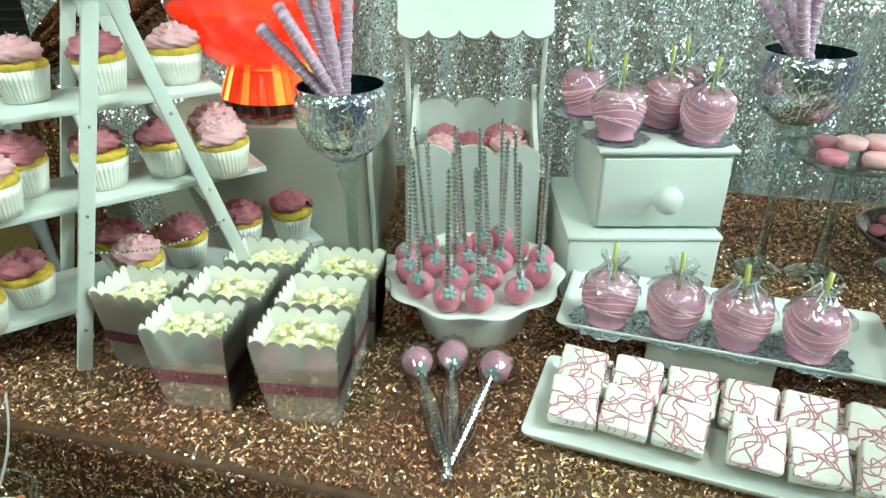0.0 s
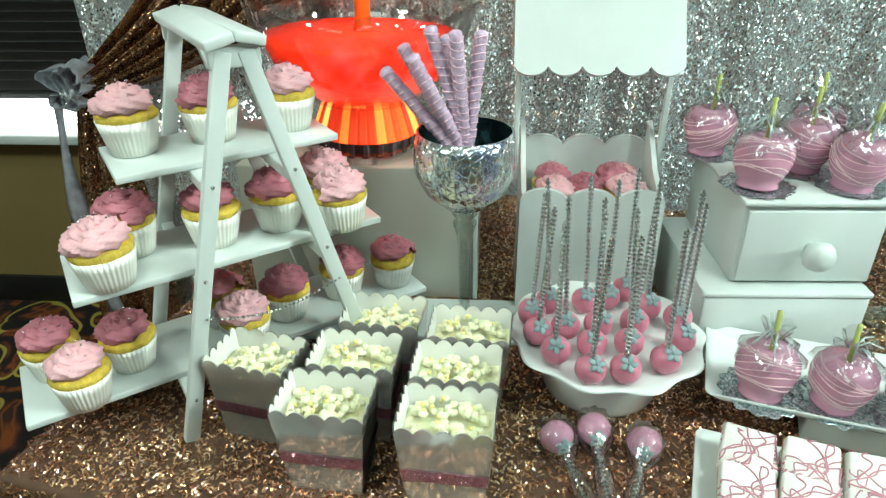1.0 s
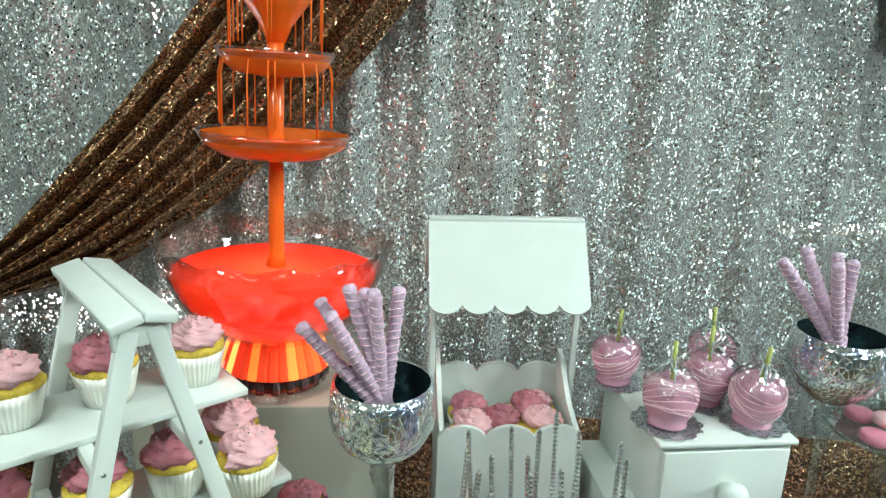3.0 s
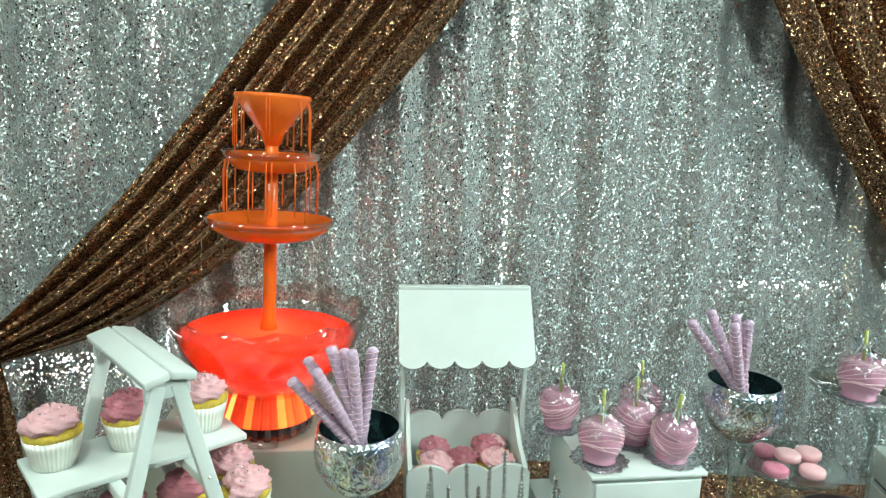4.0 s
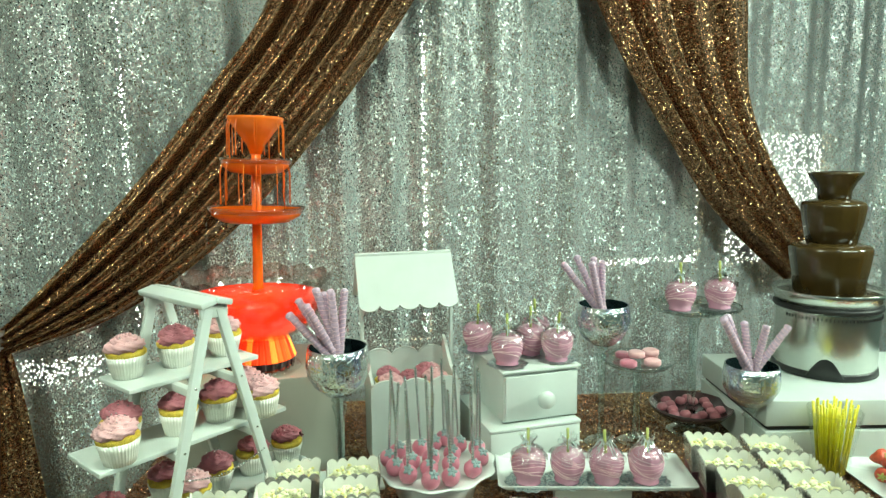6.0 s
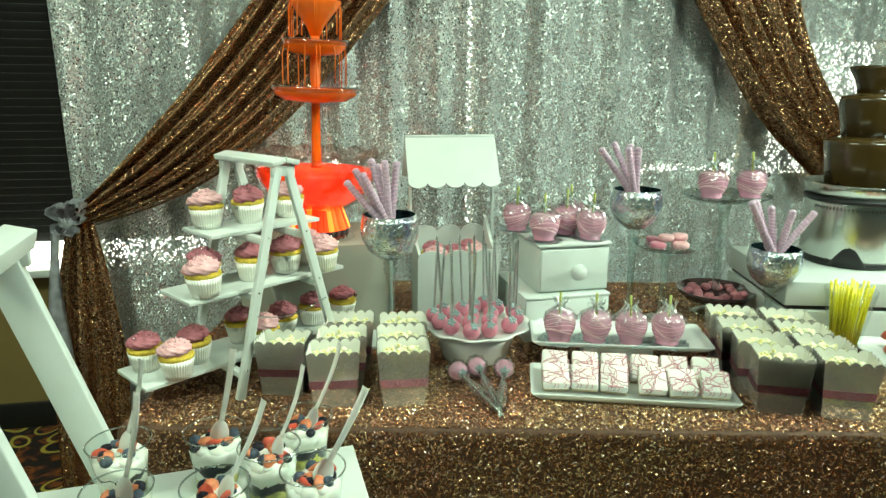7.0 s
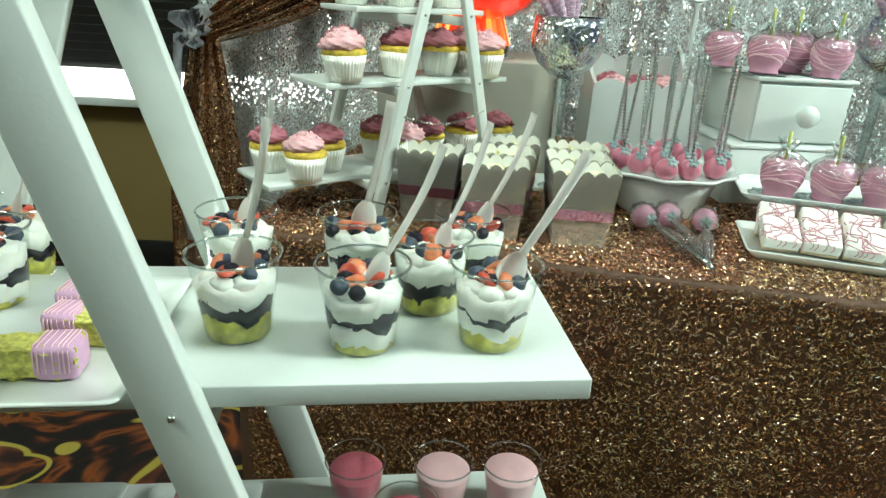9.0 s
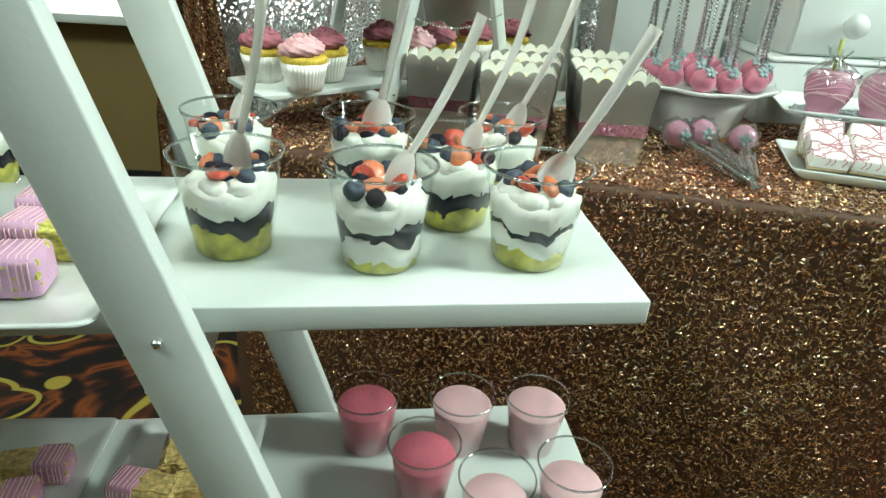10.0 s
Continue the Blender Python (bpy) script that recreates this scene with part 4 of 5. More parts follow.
# ---- candy apples ----
def make_apple(seed):
    random.seed(seed)
    ob = thing("candy_apple", "pink candy coated apple with pale drizzle on a lime green stick", "candy apple", group="candy apples")

    def w(r, z, a):
        k = 1 + 0.012 * math.cos(5 * a + seed) + 0.012 * math.cos(3 * a)
        return (r * k, z)
    prof = [(0.026, 0.0), (0.031, 0.001), (0.031, 0.005), (0.029, 0.009), (0.036, 0.022), (0.042, 0.038), (0.0435, 0.052), (0.0415, 0.066), (0.034, 0.077), (0.022, 0.082), (0.012, 0.080), (0.005, 0.076)]
    part("apple", lathe(prof, 40, wave=w), PINKCANDY, ob)
    dz = None
    tilt = rnd(-30, 30)
    m = pose(0, 0, 0.045, 0, tilt, 0)
    for k in range(11):
        h = -0.026 + 0.0056 * k + rnd(-0.0026, 0.0026)
        rr = math.sqrt(max(0.0, 0.0436 ** 2 - h * h))
        pts = []
        for i in range(25):
            a = 2 * math.pi * i / 24 + 0.2
            p = m @ Vector((rr * math.cos(a), rr * math.sin(a), h + 0.006 * math.sin(a + k * 0.8) + 0.002 * math.sin(3 * a + k)))
            if p.z < 0.012 or p.z > 0.081:
                continue
            # keep on the coated surface
            j = next((i2 for i2 in range(len(prof) - 1) if prof[i2][1] <= p.z <= prof[i2 + 1][1]), 5)
            (ra, za), (rb, zb) = prof[j], prof[j + 1]
            rad = ra + (rb - ra) * (p.z - za) / max(1e-6, zb - za)
            ang = math.atan2(p.y, p.x)
            s = 1 + 0.012 * math.cos(5 * ang + seed) + 0.012 * math.cos(3 * ang)
            pts.append((rad * s * math.cos(ang), rad * s * math.sin(ang), p.z))
        if len(pts) > 5:
            cut = [0]
            for i in range(1, len(pts)):
                if (Vector(pts[i]) - Vector(pts[i - 1])).length > 0.03:
                    cut.append(i)
            for c0, c1 in zip(cut, cut[1:] + [len(pts)]):
                if c1 - c0 > 3:
                    dz = tube(pts[c0:c1], 0.00065, 5, dz, lambda f: 0.5 + math.sin(math.pi * f) ** 0.5)
    tagged(part("drizzle", dz, PINKLINE, ob, "pale pink drizzled lines"), kind="stuff")
    st = part("stick", tube([(0, 0, 0.06), (0.002, 0, 0.10), (0.004, 0.001, 0.138)], 0.0038, 8), LIMESTICK, ob, "lime green stick")
    rb = None
    for k in range(7):
        a = rnd(0, 6.28)
        L = rnd(0.02, 0.042)
        rb = tube([(0.004, 0, 0.098), (0.4 * L * math.cos(a), 0.4 * L * math.sin(a), 0.108 + rnd(-0.004, 0.008)), (L * math.cos(a), L * math.sin(a), 0.098 + rnd(-0.02, 0.01))], 0.0013, 4, rb)
    for s in (-1, 1):
        rb = tube([(0.004 + s * 0.024 * math.sin(t), 0.006 * math.sin(2 * t), 0.098 + 0.010 * math.sin(2 * t)) for t in [i * math.pi / 8 for i in range(9)]], 0.0012, 4, rb)
    tagged(part("raffia_tie", rb, RAFFIA, st, "silver blue raffia tied in a bow"), kind="stuff")
    part("cellophane", lathe([(0.046, 0.06), (0.043, 0.074), (0.024, 0.090), (0.007, 0.098), (0.014, 0.108), (0.022, 0.122)], 36,
                             wave=lambda r, z, a: (r * (1 + 0.10 * math.sin(7 * a + 70 * z + seed) + 0.06 * math.sin(13 * a)), z + 0.004 * math.sin(6 * a)), caps=False), CELLO, ob, "gathered clear cellophane")
    return ob


apples = [make_apple(s) for s in (1, 2, 3)]
SPARE += apples


def make_doily():
    ob = thing("paper_doily", "silver foil lace doily under the candy apple", "doily", group="doilies")
    part("lace", lathe([(0.02, 0.0), (0.036, 0.0005), (0.046, 0.0015), (0.050, 0.003), (0.046, 0.0022), (0.036, 0.0013), (0.01, 0.0012)], 72,
                       wave=lambda r, z, a: (r * (1 + (0.06 * math.cos(14 * a) if r > 0.04 else 0)), z + (0.001 * math.cos(9 * a) if r > 0.04 else 0))), DOILY, ob)
    return ob


doily = make_doily()
SPARE.append(doily)


def put_apple(x, y, z, k, size=1.0, lean=0):
    copy_thing(doily, pose(x, y, z, 0, 0, 40 * k))
    o = copy_thing(apples[k % 3], pose(x, y, z + 0.0015, 0, lean, 67 * k))
    o.scale = (size, size, size)


drw = thing("drawer_box", "white painted wooden box with one drawer and round knob", "drawer box", pose(0.368, 1.115, T + 0.125, 0, 0, 2.0))
part("body", box(0.200, 0.22, 0.124, 0.003), WHITE, drw)
part("lid", box(0.210, 0.232, 0.008, 0.0025, pose(0, -0.002, 0.1235)), WHITE, drw)
dfront = part("drawer_front", box(0.190, 0.006, 0.112, 0.002, pose(0, -0.1135, 0.005)), WHITE, drw)
part("knob", merge(None, lathe([(0.009, 0), (0.008, 0.010), (0.019, 0.018), (0.0225, 0.026), (0.019, 0.036), (0.006, 0.041)], 28), pose(0, -0.116, 0.060, 90)), WHITE, dfront, "round white knob")
low = thing("display_riser", "low white box lifting the drawer box", "box", pose(0.36, 1.10, T, 0, 0, 2.0))
part("body", box(0.236, 0.25, 0.116, 0.003, pose(-0.017, 0, 0)), WHITE, low)
part("lid", box(0.240, 0.254, 0.0075, 0.002, pose(-0.017, 0, 0.1165)), WHITE, low)
for k, (x, y) in enumerate([(0.256, 1.19), (0.290, 1.05), (0.377, 1.12), (0.43, 1.205), (0.424, 1.055)]):
    put_apple(x + 0.01, y, T + 0.2565, k, 0.91, (0, 4, -3, 2, 6)[k])


# ---- apple platter and bar platter ----
def platter(name, label, w, d, rim, m):
    ob = thing(name, label, "platter", m)
    bm = bmesh.new()
    prof = [(0.80, 0.90, 0.0), (0.86, 0.93, 0.003), (1.0, 1.0, rim), (0.985, 0.985, rim + 0.002), (0.87, 0.90, 0.006), (0.0, 0.0, 0.005)]
    rings = []
    for fx, fy, z in prof:
        pts = []
        hx, hy = w / 2 * (1 - (1 - fx) * d / w), d / 2 * fy
        if fx == 0:
            hx = hy = 0.001
        c = min(hx, hy) * 0.12
        for cx, cy, a0 in ((hx - c, hy - c, 0), (-hx + c, hy - c, 90), (-hx + c, -hy + c, 180), (hx - c, -hy + c, 270)):
            for k in range(5):
                a = radians(a0 + 22.5 * k)
                pts.append(bm.verts.new((cx + c * math.cos(a), cy + c * math.sin(a), z)))
        rings.append(pts)
    n = len(rings[0])
    for a, b in zip(rings, rings[1:]):
        for i in range(n):
            bm.faces.new((a[i], a[(i + 1) % n], b[(i + 1) % n], b[i]))
    bm.faces.new(rings[0]), bm.faces.new(rings[-1])
    part("dish", bm, CERAMIC, ob)
    return ob


ap_c = Vector((0.428, 0.843))
AT = -16.0
platter("serving_platter", "long white ceramic platter raised on a low block", 0.43, 0.165, 0.012, pose(ap_c.x, ap_c.y, T + 0.051, 0, 0, AT))
blk = thing("platter_block", "pale green white block under the platter", "block", pose(0.425, 0.845, T, 0, 0, AT - 3))
part("body", box(0.165, 0.12, 0.050, 0.003), WHITE, blk)
for k, (x, y) in enumerate([(0.272, 0.835), (0.357, 0.820), (0.440, 0.795), (0.522, 0.770)]):
    put_apple(x, y, T + 0.0575, k + 1, 0.87, (3, -2, 4, -3)[k])

BT = -17.2
bc = Vector((0.378, 0.668))
platter("bar_platter", "long white ceramic platter lying on the sequined cloth", 0.44, 0.165, 0.014, pose(bc.x, bc.y, T + 0.001, 0, 0, BT))


def make_bar(seed):
    random.seed(seed)
    ob = thing("iced_bar", "square white iced cake bar with rose pink squiggles", "cake bar", group="iced bars")
    s = 0.0285
    bm = box(s * 2, s * 2, 0.007, 0.002)
    part("cake", bm, BROWNIE, ob)
    bm = box(s * 2.04, s * 2.04, 0.022, 0.004)
    bmesh.ops.subdivide_edges(bm, edges=bm.edges[:], cuts=1)
    for v in bm.verts:
        v.co += Vector((noise.noise(v.co * 90 + Vector((seed, 0, 0))), noise.noise(v.co * 90 + Vector((0, seed, 5))), 0)) * 0.0015
    ic = part("icing", bm, ICING, ob, at=pose(0, 0, 0.006))
    dz = None
    for k in range(6):
        a0, off, ph, amp = rnd(0, 180), rnd(-0.015, 0.015), rnd(0, 6), rnd(0.004, 0.012)
        q = pose(0, 0, 0, 0, 0, a0)
        pts = []
        for i in range(34):
            u = i / 33 * 2 - 1
            p = q @ Vector((u * 0.036, off + amp * math.sin(2.6 * u + ph) + 0.003 * math.sin(9 * u + ph), 0))
            loop = 0.006 * math.sin(6.3 * u + k)
            pts.append((max(-s, min(s, p.x + loop)), max(-s, min(s, p.y + loop * math.cos(ph))), 0.0222 + 0.0004 * math.sin(i)))
        dz = tube(pts, 0.0010, 4, dz)
    for k in range(5):
        a0, x0 = 90 * (k % 4), rnd(-0.02, 0.02)
        for x1 in (x0, x0 + rnd(0.004, 0.012)):
            q = pose(0, 0, 0, 0, 0, a0)
            dz = tube([q @ Vector((max(-s, min(s, x1 + 0.002 * math.sin(j))), -s - 0.0008, 0.0222 - 0.0035 * j)) for j in range(5)], 0.0009, 4, dz)
    tagged(part("drizzle", dz, HOTPINK, ic, "rose pink drizzled squiggles"), kind="stuff")
    return ob


bars = [make_bar(s) for s in (11, 12, 13, 14)]
SPARE += bars
BM = pose(bc.x, bc.y, T + 0.007, 0, 0, BT)
def lean_bar(k, x, y, tilt, turn):
    """A bar propped on its near edge, its iced face tipped towards the room."""
    copy_thing(bars[k % 4], BM @ pose(x, y, 0.0, 0, 0, turn) @ pose(0, 0, 0, tilt) @ pose(0, 0.03, 0))


for k in range(6):
    copy_thing(bars[k % 4], BM @ pose(-0.158 + 0.064 * k, 0.043, 0.0, 0, 0, 90 * k + rnd(-3, 3)))
    lean_bar(k + 1, -0.164 + 0.0665 * k + rnd(-0.002, 0.002), 0.020 + rnd(-0.002, 0.004), 44 + rnd(-6, 6), rnd(-4, 4))
for k, dx in enumerate((0.0, -0.004, -0.006, 0.012, 0.012, 0.014)):
    lean_bar(k + 2, -0.164 + 0.0645 * k + dx, -0.046 + rnd(-0.004, 0.003), 31 + rnd(-7, 7), rnd(-6, 6))


# ---- popcorn boxes ----
def make_popcorn(seed):
    random.seed(seed)
    ob = thing("popcorn_box", "silver foil popcorn box with pink glitter band and scalloped rim", "popcorn box", group="popcorn boxes")
    W, D, w, d, H = 0.110, 0.076, 0.088, 0.062, 0.120
    for face, (tw, bw, td, bd, rot) in enumerate([(W, w, D, d, 0), (D, d, W, w, 90), (W, w, D, d, 180), (D, d, W, w, 270)]):
        bm = bmesh.new()
        n = 30
        lo = [bm.verts.new((-bw / 2 + bw * i / n, -bd / 2, 0.0)) for i in range(n + 1)]
        hi = []
        for i in range(n + 1):
            a = 0.0085 * abs(math.sin(math.pi * 5 * i / n)) ** 0.7
            k = (H + a) / H
            hi.append(bm.verts.new((-tw / 2 + tw * i / n, -(bd + (td - bd) * k) / 2, H + a)))
        for i in range(n):
            bm.faces.new((lo[i], lo[i + 1], hi[i + 1], hi[i]))
        hi_keep = [v.co.copy() for v in hi]
        bmesh.ops.solidify(bm, geom=bm.faces[:], thickness=-0.0009)
        p = part("side", bm, SILVERCARD, ob, at=pose(0, 0, 0, 0, 0, rot), smooth=False)
        bm = bmesh.new()
        lo = [bm.verts.new((-bw / 2 + 0.002 + (bw - 0.004) * i / n, -bd / 2 + 0.0018, 0.002)) for i in range(n + 1)]
        hi = [bm.verts.new((c.x * 0.985, c.y + 0.0018, c.z - 0.0004)) for c in hi_keep]
        for i in range(n):
            bm.faces.new((lo[i], lo[i + 1], hi[i + 1], hi[i]))
        part("white_lining", bm, PAPERBOARD, p, "white card inside", smooth=False)
        f0, f1 = 0.38, 0.53
        bm = bmesh.new()
        q = []
        for f in (f0, f1):
            hw, y = (bw + (tw - bw) * f) / 2, -(bd + (td - bd) * f) / 2 - 0.0014
            q += [bm.verts.new((-hw, y, H * f)), bm.verts.new((hw, y, H * f))]
        bm.faces.new((q[0], q[1], q[3], q[2]))
        bmesh.ops.solidify(bm, geom=bm.faces[:], thickness=0.0008)
        part("glitter_band", bm, GLITTERPINK, p, "pink glitter band", smooth=False)
    bm = bmesh.new()
    f = bm.faces.new([bm.verts.new(c) for c in ((-W / 2 + 0.003, -D / 2 + 0.003, H * 0.79), (W / 2 - 0.003, -D / 2 + 0.003, H * 0.79), (W / 2 - 0.003, D / 2 - 0.003, H * 0.79), (-W / 2 + 0.003, D / 2 - 0.003, H * 0.79))])
    part("fill_board", bm, POPCORN, ob)
    bm, by = None, None
    for k in range(46):
        x, y = rnd(-0.043, 0.043), rnd(-0.029, 0.029)
        z = H * 0.785 + 0.012 * (1 - (x / 0.05) ** 2) + rnd(-0.002, 0.004)
        for j in range(2):
            c = (x + rnd(-0.005, 0.005), y + rnd(-0.005, 0.005), z + rnd(-0.002, 0.005))
            bm = blob(rnd(0.0045, 0.007), c, (1, 1, 0.85), 1, 0.5, bm, 2.2)
        if k % 4 == 0:
            by = blob(0.0038, (x, y, z + 0.006), (1, 1, 0.8), 1, 0.3, by)
    pc = tagged(part("popcorn", bm, POPCORN, ob, "buttery popped corn"), kind="stuff")
    tagged(part("yellow_popcorn", by, POPYELLOW, pc), kind="stuff")
    return ob


popb = [make_popcorn(s) for s in (21, 22, 23)]
SPARE += popb


def put_popcorn(xl, yl, rot, k):
    """By the near left corner of its rim."""
    m = pose(xl, yl, T, 0, 0, rot) @ pose(0.055, 0.038, 0)
    copy_thing(popb[k % 3], m)


for k, (x, y, r) in enumerate([(-0.183, 0.674, -4), (-0.327, 0.693, -5), (-0.437, 0.777, -12), (-0.306, 0.777, -4), (-0.176, 0.760, -4), (-0.284, 0.870, -6), (-0.162, 0.842, -4)]):
    put_popcorn(x, y, r, k)
for k, (x, y) in enumerate([(0.580, 0.522), (0.590, 0.602), (0.606, 0.686), (0.632, 0.772)]):
    put_popcorn(x, y, -22, k)
    put_popcorn(x + 0.116, y - 0.046, -22, k + 1)

# ---- chocolate fountain ----
crate = thing("display_riser", "white display box under the chocolate fountain", "box", pose(1.250, 0.990, T, 0, 0, -14))
part("lower_box", box(0.60, 0.40, 0.085, 0.003), WHITE, crate)
# Black block stands in for the shade in the gap between boxes.
part("gap_strip", box(0.58, 0.38, 0.012, 0.001, pose(0, 0, 0.0855)), BLACKPL, crate)
part("upper_box", box(0.60, 0.40, 0.066, 0.003, pose(0, 0, 0.098)), WHITE, crate)
cf = thing("chocolate_fountain", "steel chocolate fountain with three tiers of flowing chocolate", "fountain", pose(1.248, 1.045, T + 0.1645))
cf.scale = (0.88, 0.88, 0.975)
part("housing", lathe([(0.144, 0.014), (0.146, 0.02), (0.150, 0.18), (0.150, 0.186)], 64), STEEL, cf, "brushed steel housing")
part("foot_ring", lathe([(0.146, 0.0), (0.152, 0.003), (0.150, 0.018), (0.144, 0.022)], 64), BLACKPL, cf)
part("dark_panel", merge(None, lathe([(0.052, 0), (0.030, 0.03), (0.014, 0.055), (0.010, 0.085), (0.003, 0.090)], 16, m=Matrix.Diagonal((1, 0.25, 1, 1))), pose(-0.098, -0.106, 0.010, -2, 0, -43)), BLACKPL, cf, "black flame shaped control panel")
vent = None
for k in range(44):
    a = radians(180 + 4.1 * k)
    vent = merge(vent, box(0.003, 0.004, 0.009, 0.0005), pose(0.1502 * math.cos(a), 0.1502 * math.sin(a), 0.165, 0, 0, math.degrees(a) + 90))
part("vent_slots", vent, BLACKPL, cf)
part("collar", lathe([(0.152, 0.184), (0.155, 0.187), (0.155, 0.196), (0.150, 0.198)], 64), BLACKPL, cf)
part("bowl", lathe([(0.125, 0.196), (0.150, 0.200), (0.156, 0.224), (0.163, 0.236), (0.160, 0.238), (0.148, 0.216), (0.05, 0.210)], 64), STEEL, cf, "steel bowl rim")
part("pool", lathe([(0.02, 0.216), (0.146, 0.217), (0.152, 0.222), (0.02, 0.225)], 48), CHOCO, cf)


def curtain_fall(r0, r1, z0, z1):
    return lathe([(0.02, z1 + 0.010), (r0 * 0.6, z1 + 0.008), (r0 * 0.96, z1 - 0.002), (r0, z1 - 0.010), (r0 * 0.985, z1 - 0.03), (r0 * 0.93, (z0 + z1) / 2), (r1, z0), (r1 * 0.9, z0 - 0.002)], 64,
                 wave=lambda r, z, a: (r * (1 + 0.012 * math.sin(11 * a) + 0.008 * math.sin(23 * a + 40 * z)), z))


for r0, r1, z0, z1 in ((0.116, 0.098, 0.226, 0.362), (0.090, 0.070, 0.366, 0.484)):
    part("tier", curtain_fall(r0, r1, z0, z1), CHOCO, cf)
part("crown", lathe([(0.046, 0.488), (0.047, 0.512), (0.060, 0.538), (0.074, 0.556), (0.077, 0.564), (0.070, 0.568), (0.058, 0.558), (0.02, 0.556)], 48, wave=lambda r, z, a: (r * (1 + 0.015 * math.sin(7 * a)), z)), CHOCO, cf)


# ---- glass stands and sweets at the back ----
def glass_stand(x, y, z_plate, r, label):
    h = z_plate - T
    ob = thing("glass_stand", label, "glass stand", pose(x, y, T), "glass stands")
    part("plate", lathe([(0.02, h - 0.008), (r * 0.85, h - 0.006), (r, h + 0.006), (r * 1.01, h + 0.010), (r * 0.97, h + 0.008), (r * 0.84, h), (0.02, h)], 64,
                        wave=lambda rr, z, a: (rr * (1 + (0.02 * math.cos(24 * a) if rr > r * 0.9 else 0)), z)), GLASSY, ob)
    part("stem", lathe([(0.022, 0.012), (0.012, 0.03), (0.010, h * 0.5), (0.013, h * 0.85), (0.024, h - 0.009)], 20), GLASSY, ob)
    part("foot", lathe([(r * 0.55, 0), (r * 0.56, 0.004), (r * 0.3, 0.010), (0.02, 0.014)], 40), GLASSY, ob)
    return ob


glass_stand(0.680, 1.080, 0.968, 0.095, "clear pressed glass stand with pink candies")
tier_stand = glass_stand(0.866, 1.105, 1.098, 0.120, "tiered glass stand with two candy apples over a dark tray")
for k, (x, y, z, rz) in enumerate([(-0.045, -0.035, 0, 10), (0.02, -0.045, 0, 60), (0.045, 0.01, 0, 100), (-0.02, 0.035, 0, 30), (-0.01, -0.015, 0.0165, 80), (0.035, -0.01, 0.0165, 20)]):
    c = thing("pink_candy", "pale pink sugar dusted candy disc", "candy", pose(0.680 + x, 1.085 + y, 0.9685 + z, rnd(-2, 2), rnd(-2, 2), rz), "pink candies")
    part("candy_body", lathe([(0.018, 0.0), (0.022, 0.003), (0.022, 0.013), (0.018, 0.016), (0.008, 0.0165)], 24), PINKCREAM if k % 3 else POPPINK, c)
put_apple(0.806, 1.085, 1.099, 1, 0.93)
put_apple(0.922, 1.075, 1.099, 2, 0.93)
part("dark_tray", lathe([(0.014, 0.044), (0.09, 0.046), (0.108, 0.066), (0.112, 0.074), (0.108, 0.074), (0.088, 0.055), (0.014, 0.053)], 56, caps=False), DARKGLASS, tier_stand, "dark glass tray round the stem")
for k in range(16):
    a = 2 * math.pi * k / 16 + rnd(-0.1, 0.1)
    r = 0.055 + 0.022 * (k % 2)
    c = thing("red_sweet", "deep red sugared sweet on the dark tray", "sweet", pose(0.866 + r * math.cos(a), 1.105 + r * math.sin(a), T + 0.064, rnd(-10, 10), rnd(-10, 10)), "red sweets")
    part("sweet_body", blob(0.015, (0, 0, 0), (1, 1, 0.7), 2, 0.2), MAUVECREAM, c)

yc = thing("skewer_glass", "clear tumbler full of yellow skewers", "tumbler", pose(1.02, 0.775, T))
part("glass", lathe([(0.034, 0), (0.036, 0.003), (0.042, 0.06), (0.060, 0.165), (0.057, 0.165), (0.039, 0.06), (0.03, 0.008)], 40), CUPFILM, yc)
for k in range(44):
    a, r = k * 2.4, 0.0048 * math.sqrt(k)
    lo_p, hi_p = Vector((r * 0.9 * math.cos(a), r * 0.9 * math.sin(a), 0.009)), Vector((r * 1.55 * math.cos(a), r * 1.55 * math.sin(a), 0.175 + rnd(-0.008, 0.012)))
    part("skewer", tube([lo_p, hi_p], 0.0028, 6), YELLOWSTRAW, yc)

platter("fruit_platter", "white platter of strawberries beside the chocolate fountain", 0.30, 0.20, 0.014, pose(1.19, 0.70, T + 0.001, 0, 0, -12))


def make_strawberry():
    ob = thing("strawberry", "fresh red strawberry with a green leafy cap", "strawberry", group="strawberries")
    part("fruit", lathe([(0.003, -0.022), (0.010, -0.014), (0.0165, 0.0), (0.017, 0.009), (0.011, 0.015), (0.003, 0.014)], 20), STRAW, ob)
    lf = None
    for k in range(6):
        a = 2 * math.pi * k / 6
        lf = merge(lf, blob(0.006, (0.006, 0, 0), (1.2, 0.5, 0.15), 1), pose(0, 0, 0.0155, 0, 0, math.degrees(a)))
    part("leafy_cap", lf, LIMESTICK, ob, "green leaf cap")
    return ob


sb = make_strawberry()
SPARE.append(sb)
for k in range(30):
    lx, ly = rnd(-0.10, 0.10), rnd(-0.062, 0.062)
    m = pose(1.19, 0.70, T + 0.024, 0, 0, -12) @ pose(lx, ly, (0.026 if k > 18 else 0.0), rnd(60, 120), rnd(-30, 30), rnd(0, 360))
    copy_thing(sb, m)

# ---- the tall ladder shelf beside the table ----
U2, V2 = Vector((0.9945, 0.105, 0)), Vector((0.105, -0.9945, 0))
A0 = Vector((-0.700, 0.12, 0))


def lad2(u, v, z):
    return A0 + U2 * u + V2 * v + Vector((0, 0, z))


